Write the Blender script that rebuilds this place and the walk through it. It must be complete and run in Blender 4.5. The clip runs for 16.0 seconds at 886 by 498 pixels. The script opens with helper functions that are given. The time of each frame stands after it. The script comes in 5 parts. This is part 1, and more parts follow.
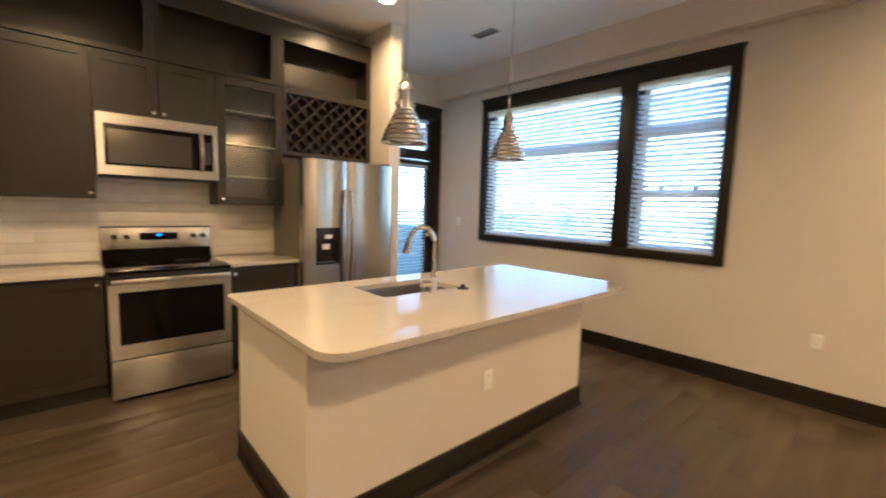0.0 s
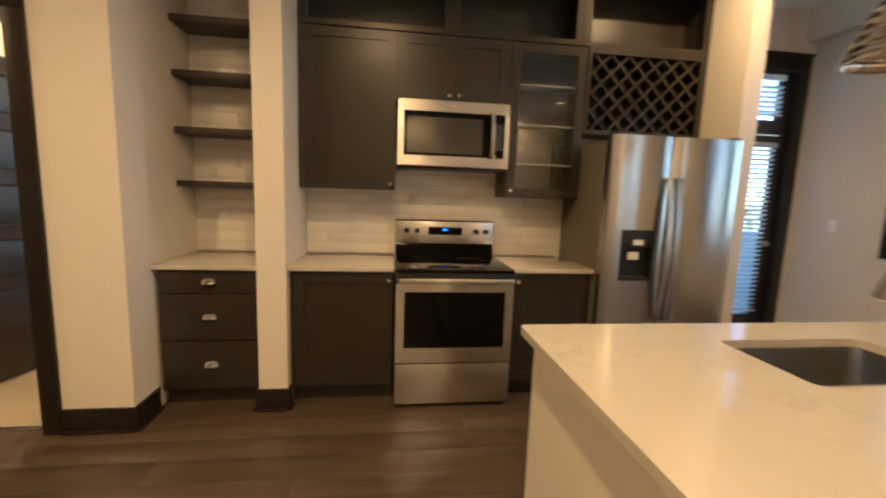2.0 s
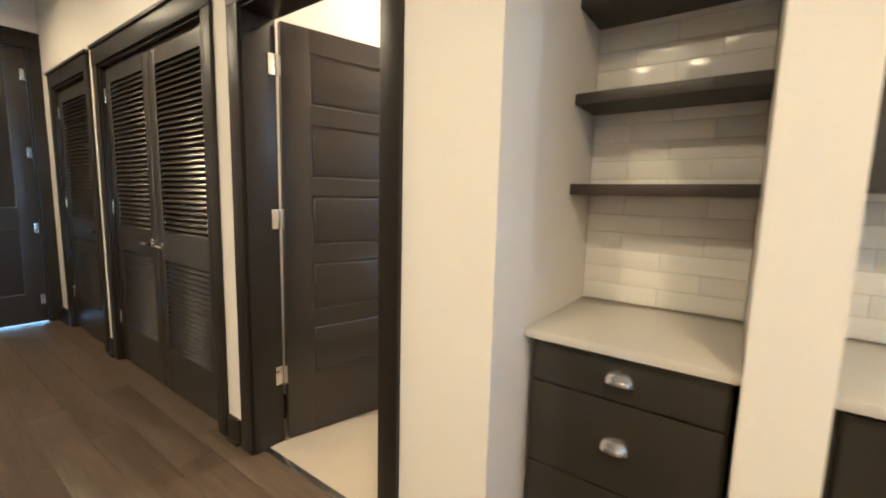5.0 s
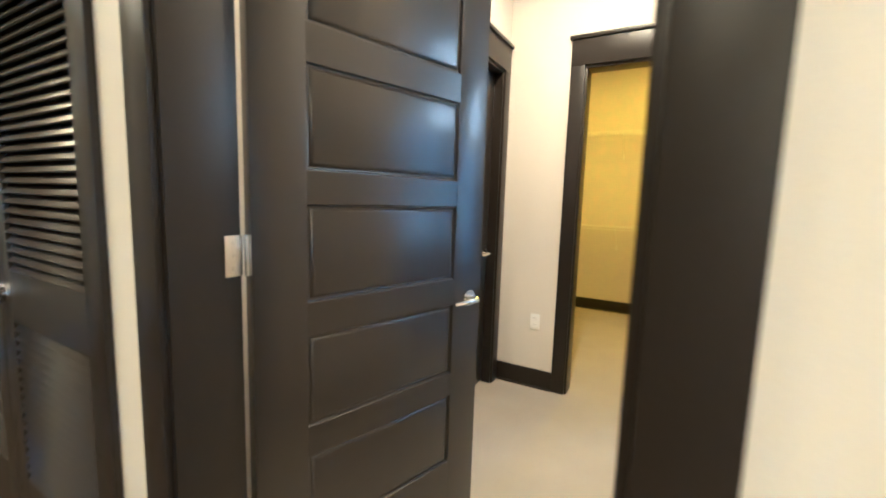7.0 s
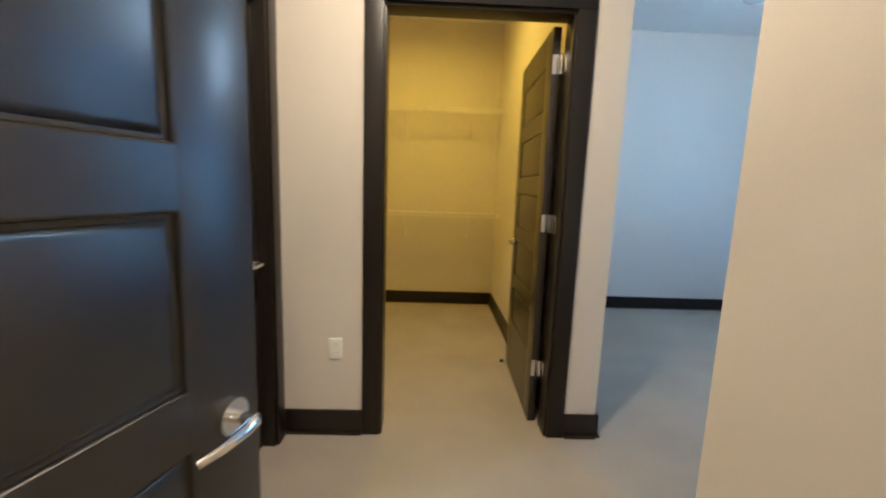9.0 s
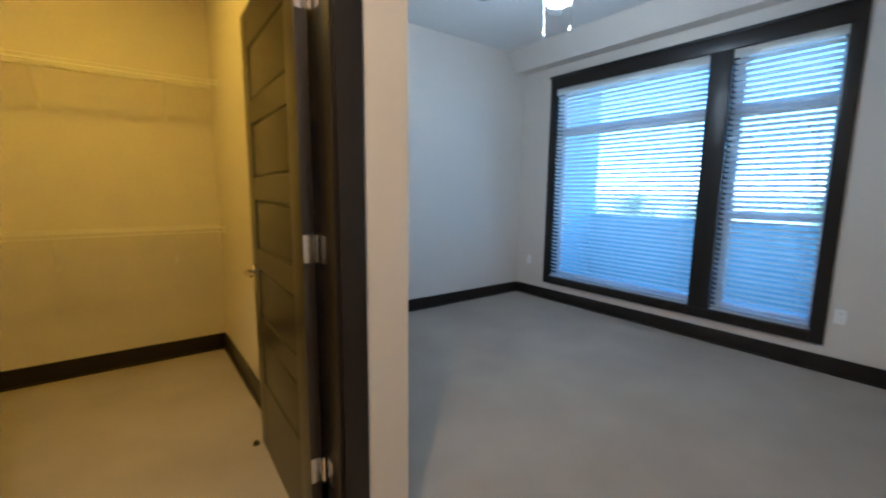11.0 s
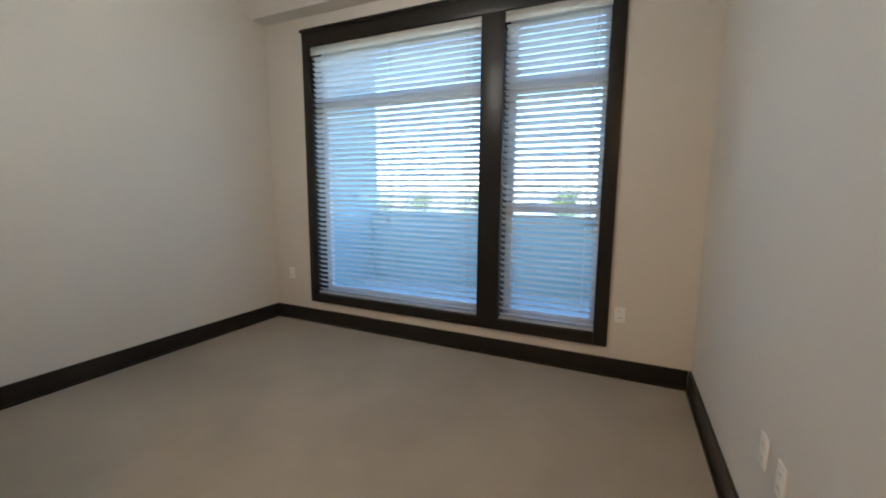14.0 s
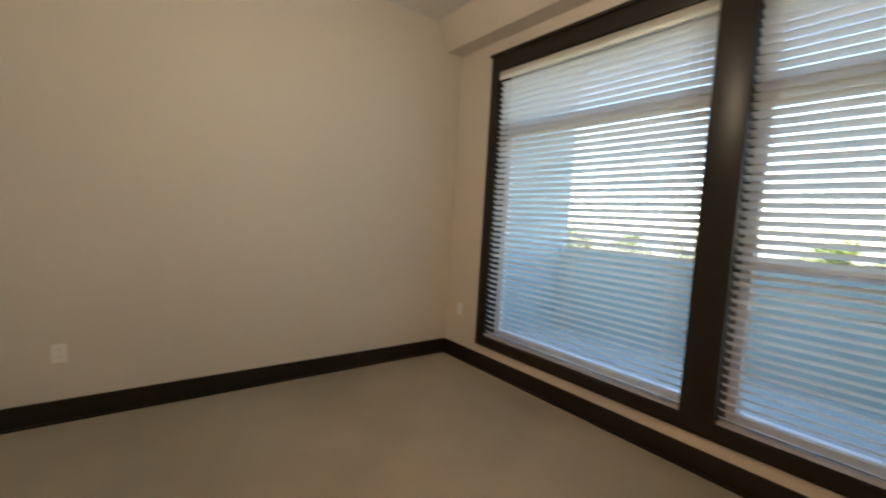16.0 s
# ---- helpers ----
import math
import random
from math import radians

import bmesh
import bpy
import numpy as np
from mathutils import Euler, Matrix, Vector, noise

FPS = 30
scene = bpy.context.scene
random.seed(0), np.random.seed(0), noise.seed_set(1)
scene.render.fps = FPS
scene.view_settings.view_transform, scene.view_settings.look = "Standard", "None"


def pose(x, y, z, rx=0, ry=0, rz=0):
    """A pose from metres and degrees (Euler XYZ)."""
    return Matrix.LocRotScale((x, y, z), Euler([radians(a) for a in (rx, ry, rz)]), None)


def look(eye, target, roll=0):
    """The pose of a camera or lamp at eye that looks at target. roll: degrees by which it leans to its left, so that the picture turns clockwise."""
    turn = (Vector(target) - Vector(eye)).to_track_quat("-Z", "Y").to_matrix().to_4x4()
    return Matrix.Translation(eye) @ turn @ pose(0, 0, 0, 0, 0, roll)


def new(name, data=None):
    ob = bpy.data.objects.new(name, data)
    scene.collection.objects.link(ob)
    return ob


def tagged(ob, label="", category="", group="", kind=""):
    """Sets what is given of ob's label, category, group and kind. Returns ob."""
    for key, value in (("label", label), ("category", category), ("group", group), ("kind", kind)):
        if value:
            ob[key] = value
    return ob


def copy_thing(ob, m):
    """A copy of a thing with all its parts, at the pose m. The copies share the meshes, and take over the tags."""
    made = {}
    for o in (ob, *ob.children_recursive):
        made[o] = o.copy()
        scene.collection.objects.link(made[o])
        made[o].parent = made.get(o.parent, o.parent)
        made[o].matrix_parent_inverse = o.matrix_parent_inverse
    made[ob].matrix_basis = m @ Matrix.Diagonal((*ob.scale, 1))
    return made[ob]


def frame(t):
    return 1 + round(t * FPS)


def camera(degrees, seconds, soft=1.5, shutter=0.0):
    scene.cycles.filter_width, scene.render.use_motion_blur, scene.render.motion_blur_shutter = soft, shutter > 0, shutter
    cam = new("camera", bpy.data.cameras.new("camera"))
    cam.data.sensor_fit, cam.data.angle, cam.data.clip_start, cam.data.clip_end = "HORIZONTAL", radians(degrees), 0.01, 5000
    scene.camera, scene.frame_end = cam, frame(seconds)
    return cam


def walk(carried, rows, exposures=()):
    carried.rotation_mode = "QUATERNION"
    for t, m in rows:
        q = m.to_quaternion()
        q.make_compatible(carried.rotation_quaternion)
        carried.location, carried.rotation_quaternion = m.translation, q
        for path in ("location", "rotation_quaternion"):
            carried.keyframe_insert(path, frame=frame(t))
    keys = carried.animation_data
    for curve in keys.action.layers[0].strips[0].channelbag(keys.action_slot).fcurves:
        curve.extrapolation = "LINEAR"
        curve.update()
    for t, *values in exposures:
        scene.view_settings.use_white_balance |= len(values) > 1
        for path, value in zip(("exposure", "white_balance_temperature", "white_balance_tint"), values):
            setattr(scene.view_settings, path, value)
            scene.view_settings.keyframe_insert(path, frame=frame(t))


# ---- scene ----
cam = camera(93.8, 16.0, 2.0, 0.5)
PATH = [
    (0, (1.029, 1.163, 1.427), (2.363, 2.639, 1.22), 1.8),
    (0.5, (1.084, 1.391, 1.436), (2.15, 3.067, 1.207), 1.9),
    (1, (1.156, 1.601, 1.42), (1.953, 3.419, 1.179), 1.8),
    (1.5, (1.189, 1.833, 1.407), (1.722, 3.743, 1.152), 1.8),
    (2, (1.148, 2.12, 1.395), (1.407, 4.085, 1.127), 2.0),
    (2.5, (1.113, 2.392, 1.384), (1.075, 4.374, 1.117), 2.1),
    (3, (1.053, 2.64, 1.394), (0.709, 4.593, 1.132), 2.2),
    (3.5, (0.914, 2.829, 1.394), (0.279, 4.706, 1.126), 2.2),
    (4, (0.73, 3.022, 1.402), (-0.184, 4.779, 1.128), 1.9),
    (4.5, (0.548, 3.248, 1.354), (-0.622, 4.85, 1.106), 1.4),
    (7, (-0.691, 4.044, 1.372), (-1.667, 5.772, 1.136), 1.8),
    (7.5, (-0.880, 4.213, 1.384), (-1.593, 6.063, 1.128), 1.1),
    (8, (-0.984, 4.389, 1.376), (-1.442, 6.315, 1.089), 1.4),
    (8.2, (-1.024, 4.474, 1.377), (-1.382, 6.419, 1.078), 1.6),
    (10.3, (-1.055, 5.370, 1.421), (-0.250, 7.182, 1.154), 1.4),
    (10.5, (-1.003, 5.470, 1.416), (-0.079, 7.223, 1.153), 1.2),
    (11, (-0.908, 5.665, 1.422), (0.287, 7.248, 1.141), 0.6),
    (11.5, (-0.780, 5.812, 1.418), (0.641, 7.185, 1.112), 0.6),
    (12, (-0.592, 5.928, 1.398), (0.991, 7.110, 1.082), 0.7),
    (12.5, (-0.394, 6.024, 1.385), (1.307, 7.026, 1.064), 0.9),
    (13, (-0.184, 6.151, 1.36), (1.595, 7.010, 1.046), 0.5),
    (13.5, (0.016, 6.195, 1.367), (1.798, 7.047, 1.052), -0.1),
    (14, (0.286, 6.193, 1.36), (2.070, 7.050, 1.079), 0.4),
    (14.5, (0.555, 6.235, 1.337), (2.322, 7.138, 1.09), 0.8),
    (15, (0.745, 6.301, 1.348), (2.411, 7.386, 1.13), 1.0),
    (15.5, (0.834, 6.358, 1.374), (2.314, 7.690, 1.186), 2.0),
    (16, (0.859, 6.379, 1.378), (2.065, 7.967, 1.226), 3.3),
]

EXPOSURES = [(0, 3.0, 4900, 4), (1.5, 2.74, 5100, 5), (2.0, 2.8, 5150, 5), (2.5, 3.1, 4800, 3), (3.0, 3.48, 4450, 1), (3.5, 3.5, 4280, -1), (4.0, 3.6, 4080, -2), (4.5, 3.52, 4020, -2), (6.3, 3.5, 3850, -4), (7.0, 3.7, 3750, -5), (7.5, 3.56, 3600, -4), (8.0, 3.38, 3650, -4), (10.5, 2.6, 3980, 2), (11.5, 2.7, 4200, 1), (12.0, 2.72, 4520, 2), (13.0, 2.58, 5130, 3), (14.5, 2.55, 5550, 6), (16.0, 2.38, 6900, 9)]
walk(cam, [(t, look(eye, target, roll)) for t, eye, target, roll in PATH], EXPOSURES)

# ---- world, sun, lamps ----
SUN_ELEVATION, SUN_TURN = 52, 255
world = bpy.data.worlds.new("world")
scene.world = world
world.use_nodes = True
wt = world.node_tree
sky = wt.nodes.new("ShaderNodeTexSky")
sky.sky_type, sky.sun_disc = "NISHITA", False
sky.ozone_density, sky.dust_density = 2.2, 0.3
sky.sun_elevation, sky.sun_rotation = radians(SUN_ELEVATION), radians(SUN_TURN)
wt.links.new(sky.outputs[0], wt.nodes["Background"].inputs[0])
wt.nodes["Background"].inputs[1].default_value = 0.15
sun_lamp = bpy.data.lights.new("sun", "SUN")
sun_lamp.energy, sun_lamp.angle, sun_lamp.color = 4.0, radians(0.6), (1.0, 0.95, 0.88)
sun_way = Vector((math.sin(radians(SUN_TURN)) * math.cos(radians(SUN_ELEVATION)), math.cos(radians(SUN_TURN)) * math.cos(radians(SUN_ELEVATION)), math.sin(radians(SUN_ELEVATION))))
new("sun", sun_lamp).matrix_world = look(sun_way * 40, (0, 0, 0))

WARM, SOFT_WARM = (1.0, 0.55, 0.20), (1.0, 0.44, 0.008)
CEILING_Z = 3.20


def disc_lamp(x, y, z, watts, colour, size=0.12, spread=150):
    lamp = bpy.data.lights.new("lamp", "AREA")
    lamp.shape, lamp.size, lamp.energy, lamp.color, lamp.spread = "DISK", size, watts, colour, radians(spread)
    ob = new("lamp", lamp)
    ob.matrix_world = pose(x, y, z)
    return ob


DOWNLIGHTS = [(1.05, 2.98), (3.17, 4.36), (1.36, 0.35), (4.40, 0.10), (1.77, -2.2), (4.29, -2.2), (-0.6, 2.6), (-2.8, 3.3), (-4.4, 3.4)]
for dx, dy in DOWNLIGHTS:
    disc_lamp(dx, dy, CEILING_Z - 0.012, 4.6 if dx < -2 or (dx, dy) == (3.17, 4.36) else 7.0, WARM, 0.12, 158)
disc_lamp(-1.12, 5.93, CEILING_Z - 0.012, 7.8, (1.0, 0.53, 0.20), 0.12, 160)
disc_lamp(-1.2, 8.36, CEILING_Z - 0.07, 3.8, SOFT_WARM, 0.25, 170)
fan_lamp = bpy.data.lights.new("fan_lamp", "POINT")
fan_lamp.energy, fan_lamp.color, fan_lamp.shadow_soft_size = 4.2, (1.0, 0.82, 0.62), 0.09
new("fan_lamp", fan_lamp).location = (1.7, 7.76, 2.69)


# ---- building helpers ----
def add_box(bm, lo, hi, bevel=0.0, m=None):
    vs = [bm.verts.new((x, y, z)) for x in (lo[0], hi[0]) for y in (lo[1], hi[1]) for z in (lo[2], hi[2])]
    fs = [bm.faces.new([vs[i] for i in f]) for f in ((0, 1, 3, 2), (4, 6, 7, 5), (0, 4, 5, 1), (2, 3, 7, 6), (0, 2, 6, 4), (1, 5, 7, 3))]
    if bevel:
        es = list({e for f in fs for e in f.edges})
        r = bmesh.ops.bevel(bm, geom=es, offset=bevel, segments=2, affect="EDGES", profile=0.6)
        vs = list({v for f in r["faces"] for v in f.verts} | {v for v in vs if v.is_valid})
    if m is not None:
        bmesh.ops.transform(bm, matrix=m, verts=[v for v in vs if v.is_valid])
    return bm


def box(lo, hi, bevel=0.0):
    return add_box(bmesh.new(), lo, hi, bevel)


def add_cyl(bm, p0, p1, r0, r1=None, n=16):
    r1 = r0 if r1 is None else r1
    p0, p1 = Vector(p0), Vector(p1)
    turn = (p1 - p0).to_track_quat("Z", "Y").to_matrix()
    rings = []
    for p, r in ((p0, r0), (p1, r1)):
        rings.append([bm.verts.new(p + turn @ Vector((r * math.cos(2 * math.pi * i / n), r * math.sin(2 * math.pi * i / n), 0))) for i in range(n)])
    for i in range(n):
        bm.faces.new((rings[0][i], rings[0][(i + 1) % n], rings[1][(i + 1) % n], rings[1][i]))
    bm.faces.new(rings[0][::-1])
    bm.faces.new(rings[1])
    return bm


def cyl(p0, p1, r0, r1=None, n=16):
    return add_cyl(bmesh.new(), p0, p1, r0, r1, n)


def add_lathe(bm, profile, at=(0, 0, 0), n=32):
    rings = []
    for r, z in profile:
        rings.append([bm.verts.new((at[0] + r * math.cos(2 * math.pi * i / n), at[1] + r * math.sin(2 * math.pi * i / n), at[2] + z)) for i in range(n)])
    for a, b in zip(rings, rings[1:]):
        for i in range(n):
            bm.faces.new((a[i], a[(i + 1) % n], b[(i + 1) % n], b[i]))
    return bm


def add_tube(bm, points, r, n=12):
    points = [Vector(p) for p in points]
    rings = []
    for i, p in enumerate(points):
        way = (points[min(i + 1, len(points) - 1)] - points[max(i - 1, 0)]).normalized()
        turn = way.to_track_quat("Z", "Y").to_matrix()
        rr = r[i] if isinstance(r, (list, tuple)) else r
        rings.append([bm.verts.new(p + turn @ Vector((rr * math.cos(2 * math.pi * k / n), rr * math.sin(2 * math.pi * k / n), 0))) for k in range(n)])
    for a, b in zip(rings, rings[1:]):
        for k in range(n):
            bm.faces.new((a[k], a[(k + 1) % n], b[(k + 1) % n], b[k]))
    bm.faces.new(rings[0][::-1])
    bm.faces.new(rings[-1])
    return bm


def add_prism(bm, outline, z0, z1):
    low = [bm.verts.new((x, y, z0)) for x, y in outline]
    top = [bm.verts.new((x, y, z1)) for x, y in outline]
    bm.faces.new(low[::-1])
    bm.faces.new(top)
    for i in range(len(outline)):
        j = (i + 1) % len(outline)
        bm.faces.new((low[i], low[j], top[j], top[i]))
    return bm


def rounded(x0, y0, x1, y1, radii, n=8):
    """The outline of a rectangle with a radius for each corner, from (x0, y0) round by (x1, y0)."""
    out = []
    for (cx, cy, sx, sy, a0), r in zip(((x0, y0, 1, 1, 180), (x1, y0, -1, 1, 270), (x1, y1, -1, -1, 0), (x0, y1, 1, -1, 90)), radii):
        if r <= 0:
            out.append((cx, cy))
            continue
        for i in range(n + 1):
            a = radians(a0 + 90 * i / n)
            out.append((cx + sx * r + r * math.cos(a), cy + sy * r + r * math.sin(a)))
    return out


def mesh_of(name, bm, material):
    bmesh.ops.recalc_face_normals(bm, faces=bm.faces)
    for e in bm.edges:
        e.smooth = len(e.link_faces) == 2 and e.calc_face_angle(0) < radians(38)
    for f in bm.faces:
        f.smooth = True
    me = bpy.data.meshes.new(name)
    bm.to_mesh(me)
    bm.free()
    me.materials.append(material)
    return me


def part(name, bm, material, parent, label=""):
    data = bm if isinstance(bm, bpy.types.Mesh) else mesh_of(name, bm, material)
    ob = new(name, data)
    ob.parent = parent
    if label:
        ob["label"] = label
    return ob


def thing(name, at, label, category, group="", kind="", turn=0.0):
    ob = new(name)
    ob.empty_display_size = 0.1
    ob.matrix_basis = pose(*at, 0, 0, turn)
    return tagged(ob, label, category, group, kind)


def solid(name, bm, material, label, category, kind="", at=(0, 0, 0), group=""):
    ob = new(name, mesh_of(name, bm, material))
    ob.location = at
    return tagged(ob, label, category, group, kind)


# ---- materials ----
def material(name, colour, rough=0.5, metal=0.0, vary=0.06, scale=2.5, grain=90.0, bump=0.05, depth=0.001, stretch=(1, 1, 1), random_value=0.0, coat=0.0, gloss_vary=0.08):
    m = bpy.data.materials.new(name)
    m.use_nodes = True
    n, l = m.node_tree.nodes, m.node_tree.links
    b = n["Principled BSDF"]
    co = n.new("ShaderNodeTexCoord")
    mp = n.new("ShaderNodeMapping")
    mp.inputs["Scale"].default_value = stretch
    info = n.new("ShaderNodeObjectInfo")
    shift = n.new("ShaderNodeVectorMath")
    shift.operation = "MULTIPLY_ADD"
    l.new(info.outputs["Random"], shift.inputs[0])
    shift.inputs[1].default_value = (13.0, 7.0, 5.0) if random_value else (0, 0, 0)
    l.new(co.outputs["Object"], shift.inputs[2])
    l.new(shift.outputs[0], mp.inputs["Vector"])
    big, small = n.new("ShaderNodeTexNoise"), n.new("ShaderNodeTexNoise")
    big.inputs["Scale"].default_value, big.inputs["Detail"].default_value = scale, 4
    small.inputs["Scale"].default_value, small.inputs["Detail"].default_value = grain, 3
    l.new(mp.outputs[0], big.inputs["Vector"])
    l.new(mp.outputs[0], small.inputs["Vector"])
    add = n.new("ShaderNodeMath")
    add.operation = "ADD"
    l.new(big.outputs["Fac"], add.inputs[0])
    l.new(small.outputs["Fac"], add.inputs[1])
    mr = n.new("ShaderNodeMapRange")
    mr.inputs["From Min"].default_value, mr.inputs["From Max"].default_value = 0.6, 1.4
    mr.inputs["To Min"].default_value, mr.inputs["To Max"].default_value = 1 - vary, 1 + vary
    l.new(add.outputs[0], mr.inputs["Value"])
    value = mr.outputs[0]
    if random_value:
        rr = n.new("ShaderNodeMapRange")
        rr.inputs["To Min"].default_value, rr.inputs["To Max"].default_value = 1 - random_value, 1 + random_value
        l.new(info.outputs["Random"], rr.inputs["Value"])
        mul = n.new("ShaderNodeMath")
        mul.operation = "MULTIPLY"
        l.new(value, mul.inputs[0])
        l.new(rr.outputs[0], mul.inputs[1])
        value = mul.outputs[0]
    mix = n.new("ShaderNodeVectorMath")
    mix.operation = "SCALE"
    mix.inputs[0].default_value = colour
    l.new(value, mix.inputs["Scale"])
    l.new(mix.outputs[0], b.inputs["Base Color"])
    ro = n.new("ShaderNodeMapRange")
    ro.inputs["To Min"].default_value, ro.inputs["To Max"].default_value = max(0.02, rough - gloss_vary), min(1.0, rough + gloss_vary)
    l.new(big.outputs["Fac"], ro.inputs["Value"])
    l.new(ro.outputs[0], b.inputs["Roughness"])
    b.inputs["Metallic"].default_value = metal
    b.inputs["Coat Weight"].default_value = coat
    if bump:
        bp = n.new("ShaderNodeBump")
        bp.inputs["Strength"].default_value, bp.inputs["Distance"].default_value = bump, depth
        l.new(small.outputs["Fac"], bp.inputs["Height"])
        l.new(bp.outputs[0], b.inputs["Normal"])
    return m


def plain(name, colour, rough=0.5, metal=0.0, emission=0.0, transmission=0.0, ior=1.45):
    m = bpy.data.materials.new(name)
    m.use_nodes = True
    b = m.node_tree.nodes["Principled BSDF"]
    b.inputs["Base Color"].default_value = (*colour, 1)
    b.inputs["Roughness"].default_value, b.inputs["Metallic"].default_value = rough, metal
    b.inputs["Transmission Weight"].default_value, b.inputs["IOR"].default_value = transmission, ior
    if emission:
        b.inputs["Emission Color"].default_value, b.inputs["Emission Strength"].default_value = (*colour, 1), emission
    return m


WALL = material("wall_paint", (0.70, 0.655, 0.59), 0.62, vary=0.03, scale=0.9, grain=220, bump=0.12, depth=0.0015)
CEILING = material("ceiling_paint", (0.82, 0.81, 0.78), 0.8, vary=0.02, scale=1.2, grain=160, bump=0.2, depth=0.002)
TRIM = material("dark_trim_paint", (0.016, 0.0125, 0.010), 0.35, gloss_vary=0.02, vary=0.12, scale=3, grain=140, bump=0.06, depth=0.0006)
DOOR = material("dark_door_paint", (0.021, 0.0172, 0.0147), 0.30, gloss_vary=0.015, vary=0.1, scale=2.4, grain=120, bump=0.06, depth=0.0006)
DOOR.node_tree.nodes["Principled BSDF"].inputs["Specular IOR Level"].default_value = 0.75
TRIM.node_tree.nodes["Principled BSDF"].inputs["Specular IOR Level"].default_value = 0.36
CABINET = material("cabinet_paint", (0.025, 0.0215, 0.016), 0.32, gloss_vary=0.02, vary=0.1, scale=3, grain=110, bump=0.05, depth=0.0005)
CABINET_IN = material("cabinet_inside", (0.034, 0.029, 0.023), 0.34, vary=0.1, scale=3, grain=90, bump=0.05)
SHELF_WOOD = material("stained_shelf", (0.035, 0.027, 0.021), 0.45, vary=0.25, scale=6, grain=40, bump=0.1, stretch=(1, 8, 8))
PLANK = material("plank_floor", (0.069, 0.0505, 0.035), 0.34, vary=0.45, scale=1.6, grain=9, bump=0.06, depth=0.0008, stretch=(0.7, 9, 1), random_value=0.13)
JOINT = plain("dark_joint", (0.03, 0.025, 0.02), 0.8)
CARPET = material("carpet", (0.368, 0.328, 0.268), 0.95, vary=0.2, scale=1.6, grain=260, bump=0.9, depth=0.006)
QUARTZ = material("white_quartz", (0.50, 0.47, 0.42), 0.06, vary=0.05, scale=2.2, grain=160, bump=0.0, gloss_vary=0.02)
TILE = material("white_tile", (0.74, 0.71, 0.66), 0.2, vary=0.04, scale=5, grain=30, bump=0.12, depth=0.001, stretch=(1, 1, 5), random_value=0.06)
GROUT = material("grout", (0.55, 0.51, 0.45), 0.85, vary=0.08)
STEEL = material("brushed_steel", (0.49, 0.48, 0.46), 0.20, 1.0, vary=0.03, scale=3, grain=300, bump=0, gloss_vary=0.04, stretch=(1, 1, 30))
STEEL_H = material("brushed_steel_level", (0.60, 0.585, 0.56), 0.25, 1.0, vary=0.03, scale=3, grain=300, bump=0, gloss_vary=0.04, stretch=(30, 1, 1))
DARK_STEEL = material("grey_appliance_side", (0.15, 0.135, 0.105), 0.45, 0.0, vary=0.05, grain=240, bump=0.06, depth=0.0005)
CHROME = plain("chrome", (0.80, 0.78, 0.75), 0.06, 1.0)
NICKEL = material("satin_nickel", (0.72, 0.70, 0.67), 0.2, 1.0, vary=0.04, bump=0)
for st in (STEEL, STEEL_H):
    nt = st.node_tree
    tg = nt.nodes.new("ShaderNodeTangent")
    tg.direction_type, tg.axis = "RADIAL", "Z"
    bs_ = nt.nodes["Principled BSDF"]
    nt.links.new(tg.outputs[0], bs_.inputs["Tangent"])
    bs_.inputs["Anisotropic"].default_value, bs_.inputs["Anisotropic Rotation"].default_value = 0.8, 0.25


def add_veins(m, colour, amount):
    """Faint grey-brown veining and specks over a stone's base colour."""
    nt = m.node_tree
    bs = nt.nodes["Principled BSDF"]
    base = bs.inputs["Base Color"].links[0].from_socket
    co, nz, wv = nt.nodes.new("ShaderNodeTexCoord"), nt.nodes.new("ShaderNodeTexNoise"), nt.nodes.new("ShaderNodeTexNoise")
    nz.inputs["Scale"].default_value, nz.inputs["Detail"].default_value, nz.inputs["Distortion"].default_value = 2.6, 6, 1.4
    wv.inputs["Scale"].default_value = 1.1
    nt.links.new(co.outputs["Object"], nz.inputs["Vector"])
    nt.links.new(co.outputs["Object"], wv.inputs["Vector"])
    ramp = nt.nodes.new("ShaderNodeValToRGB")
    e = ramp.color_ramp.elements
    e[0].position, e[0].color = 0.485, (0, 0, 0, 1)
    e[1].position, e[1].color = 0.515, (0, 0, 0, 1)
    mid = e.new(0.5)
    mid.color = (1, 1, 1, 1)
    gate = nt.nodes.new("ShaderNodeMapRange")
    gate.inputs["From Min"].default_value, gate.inputs["From Max"].default_value = 0.52, 0.64
    gate.inputs["To Max"].default_value = amount
    mul = nt.nodes.new("ShaderNodeMath")
    mul.operation = "MULTIPLY"
    mx = nt.nodes.new("ShaderNodeMix")
    mx.data_type = "RGBA"
    nt.links.new(nz.outputs["Fac"], ramp.inputs[0])
    nt.links.new(wv.outputs["Fac"], gate.inputs["Value"])
    nt.links.new(ramp.outputs[0], mul.inputs[0])
    nt.links.new(gate.outputs[0], mul.inputs[1])
    nt.links.new(mul.outputs[0], mx.inputs["Factor"])
    nt.links.new(base, mx.inputs["A"])
    mx.inputs["B"].default_value = (*colour, 1)
    nt.links.new(mx.outputs["Result"], bs.inputs["Base Color"])


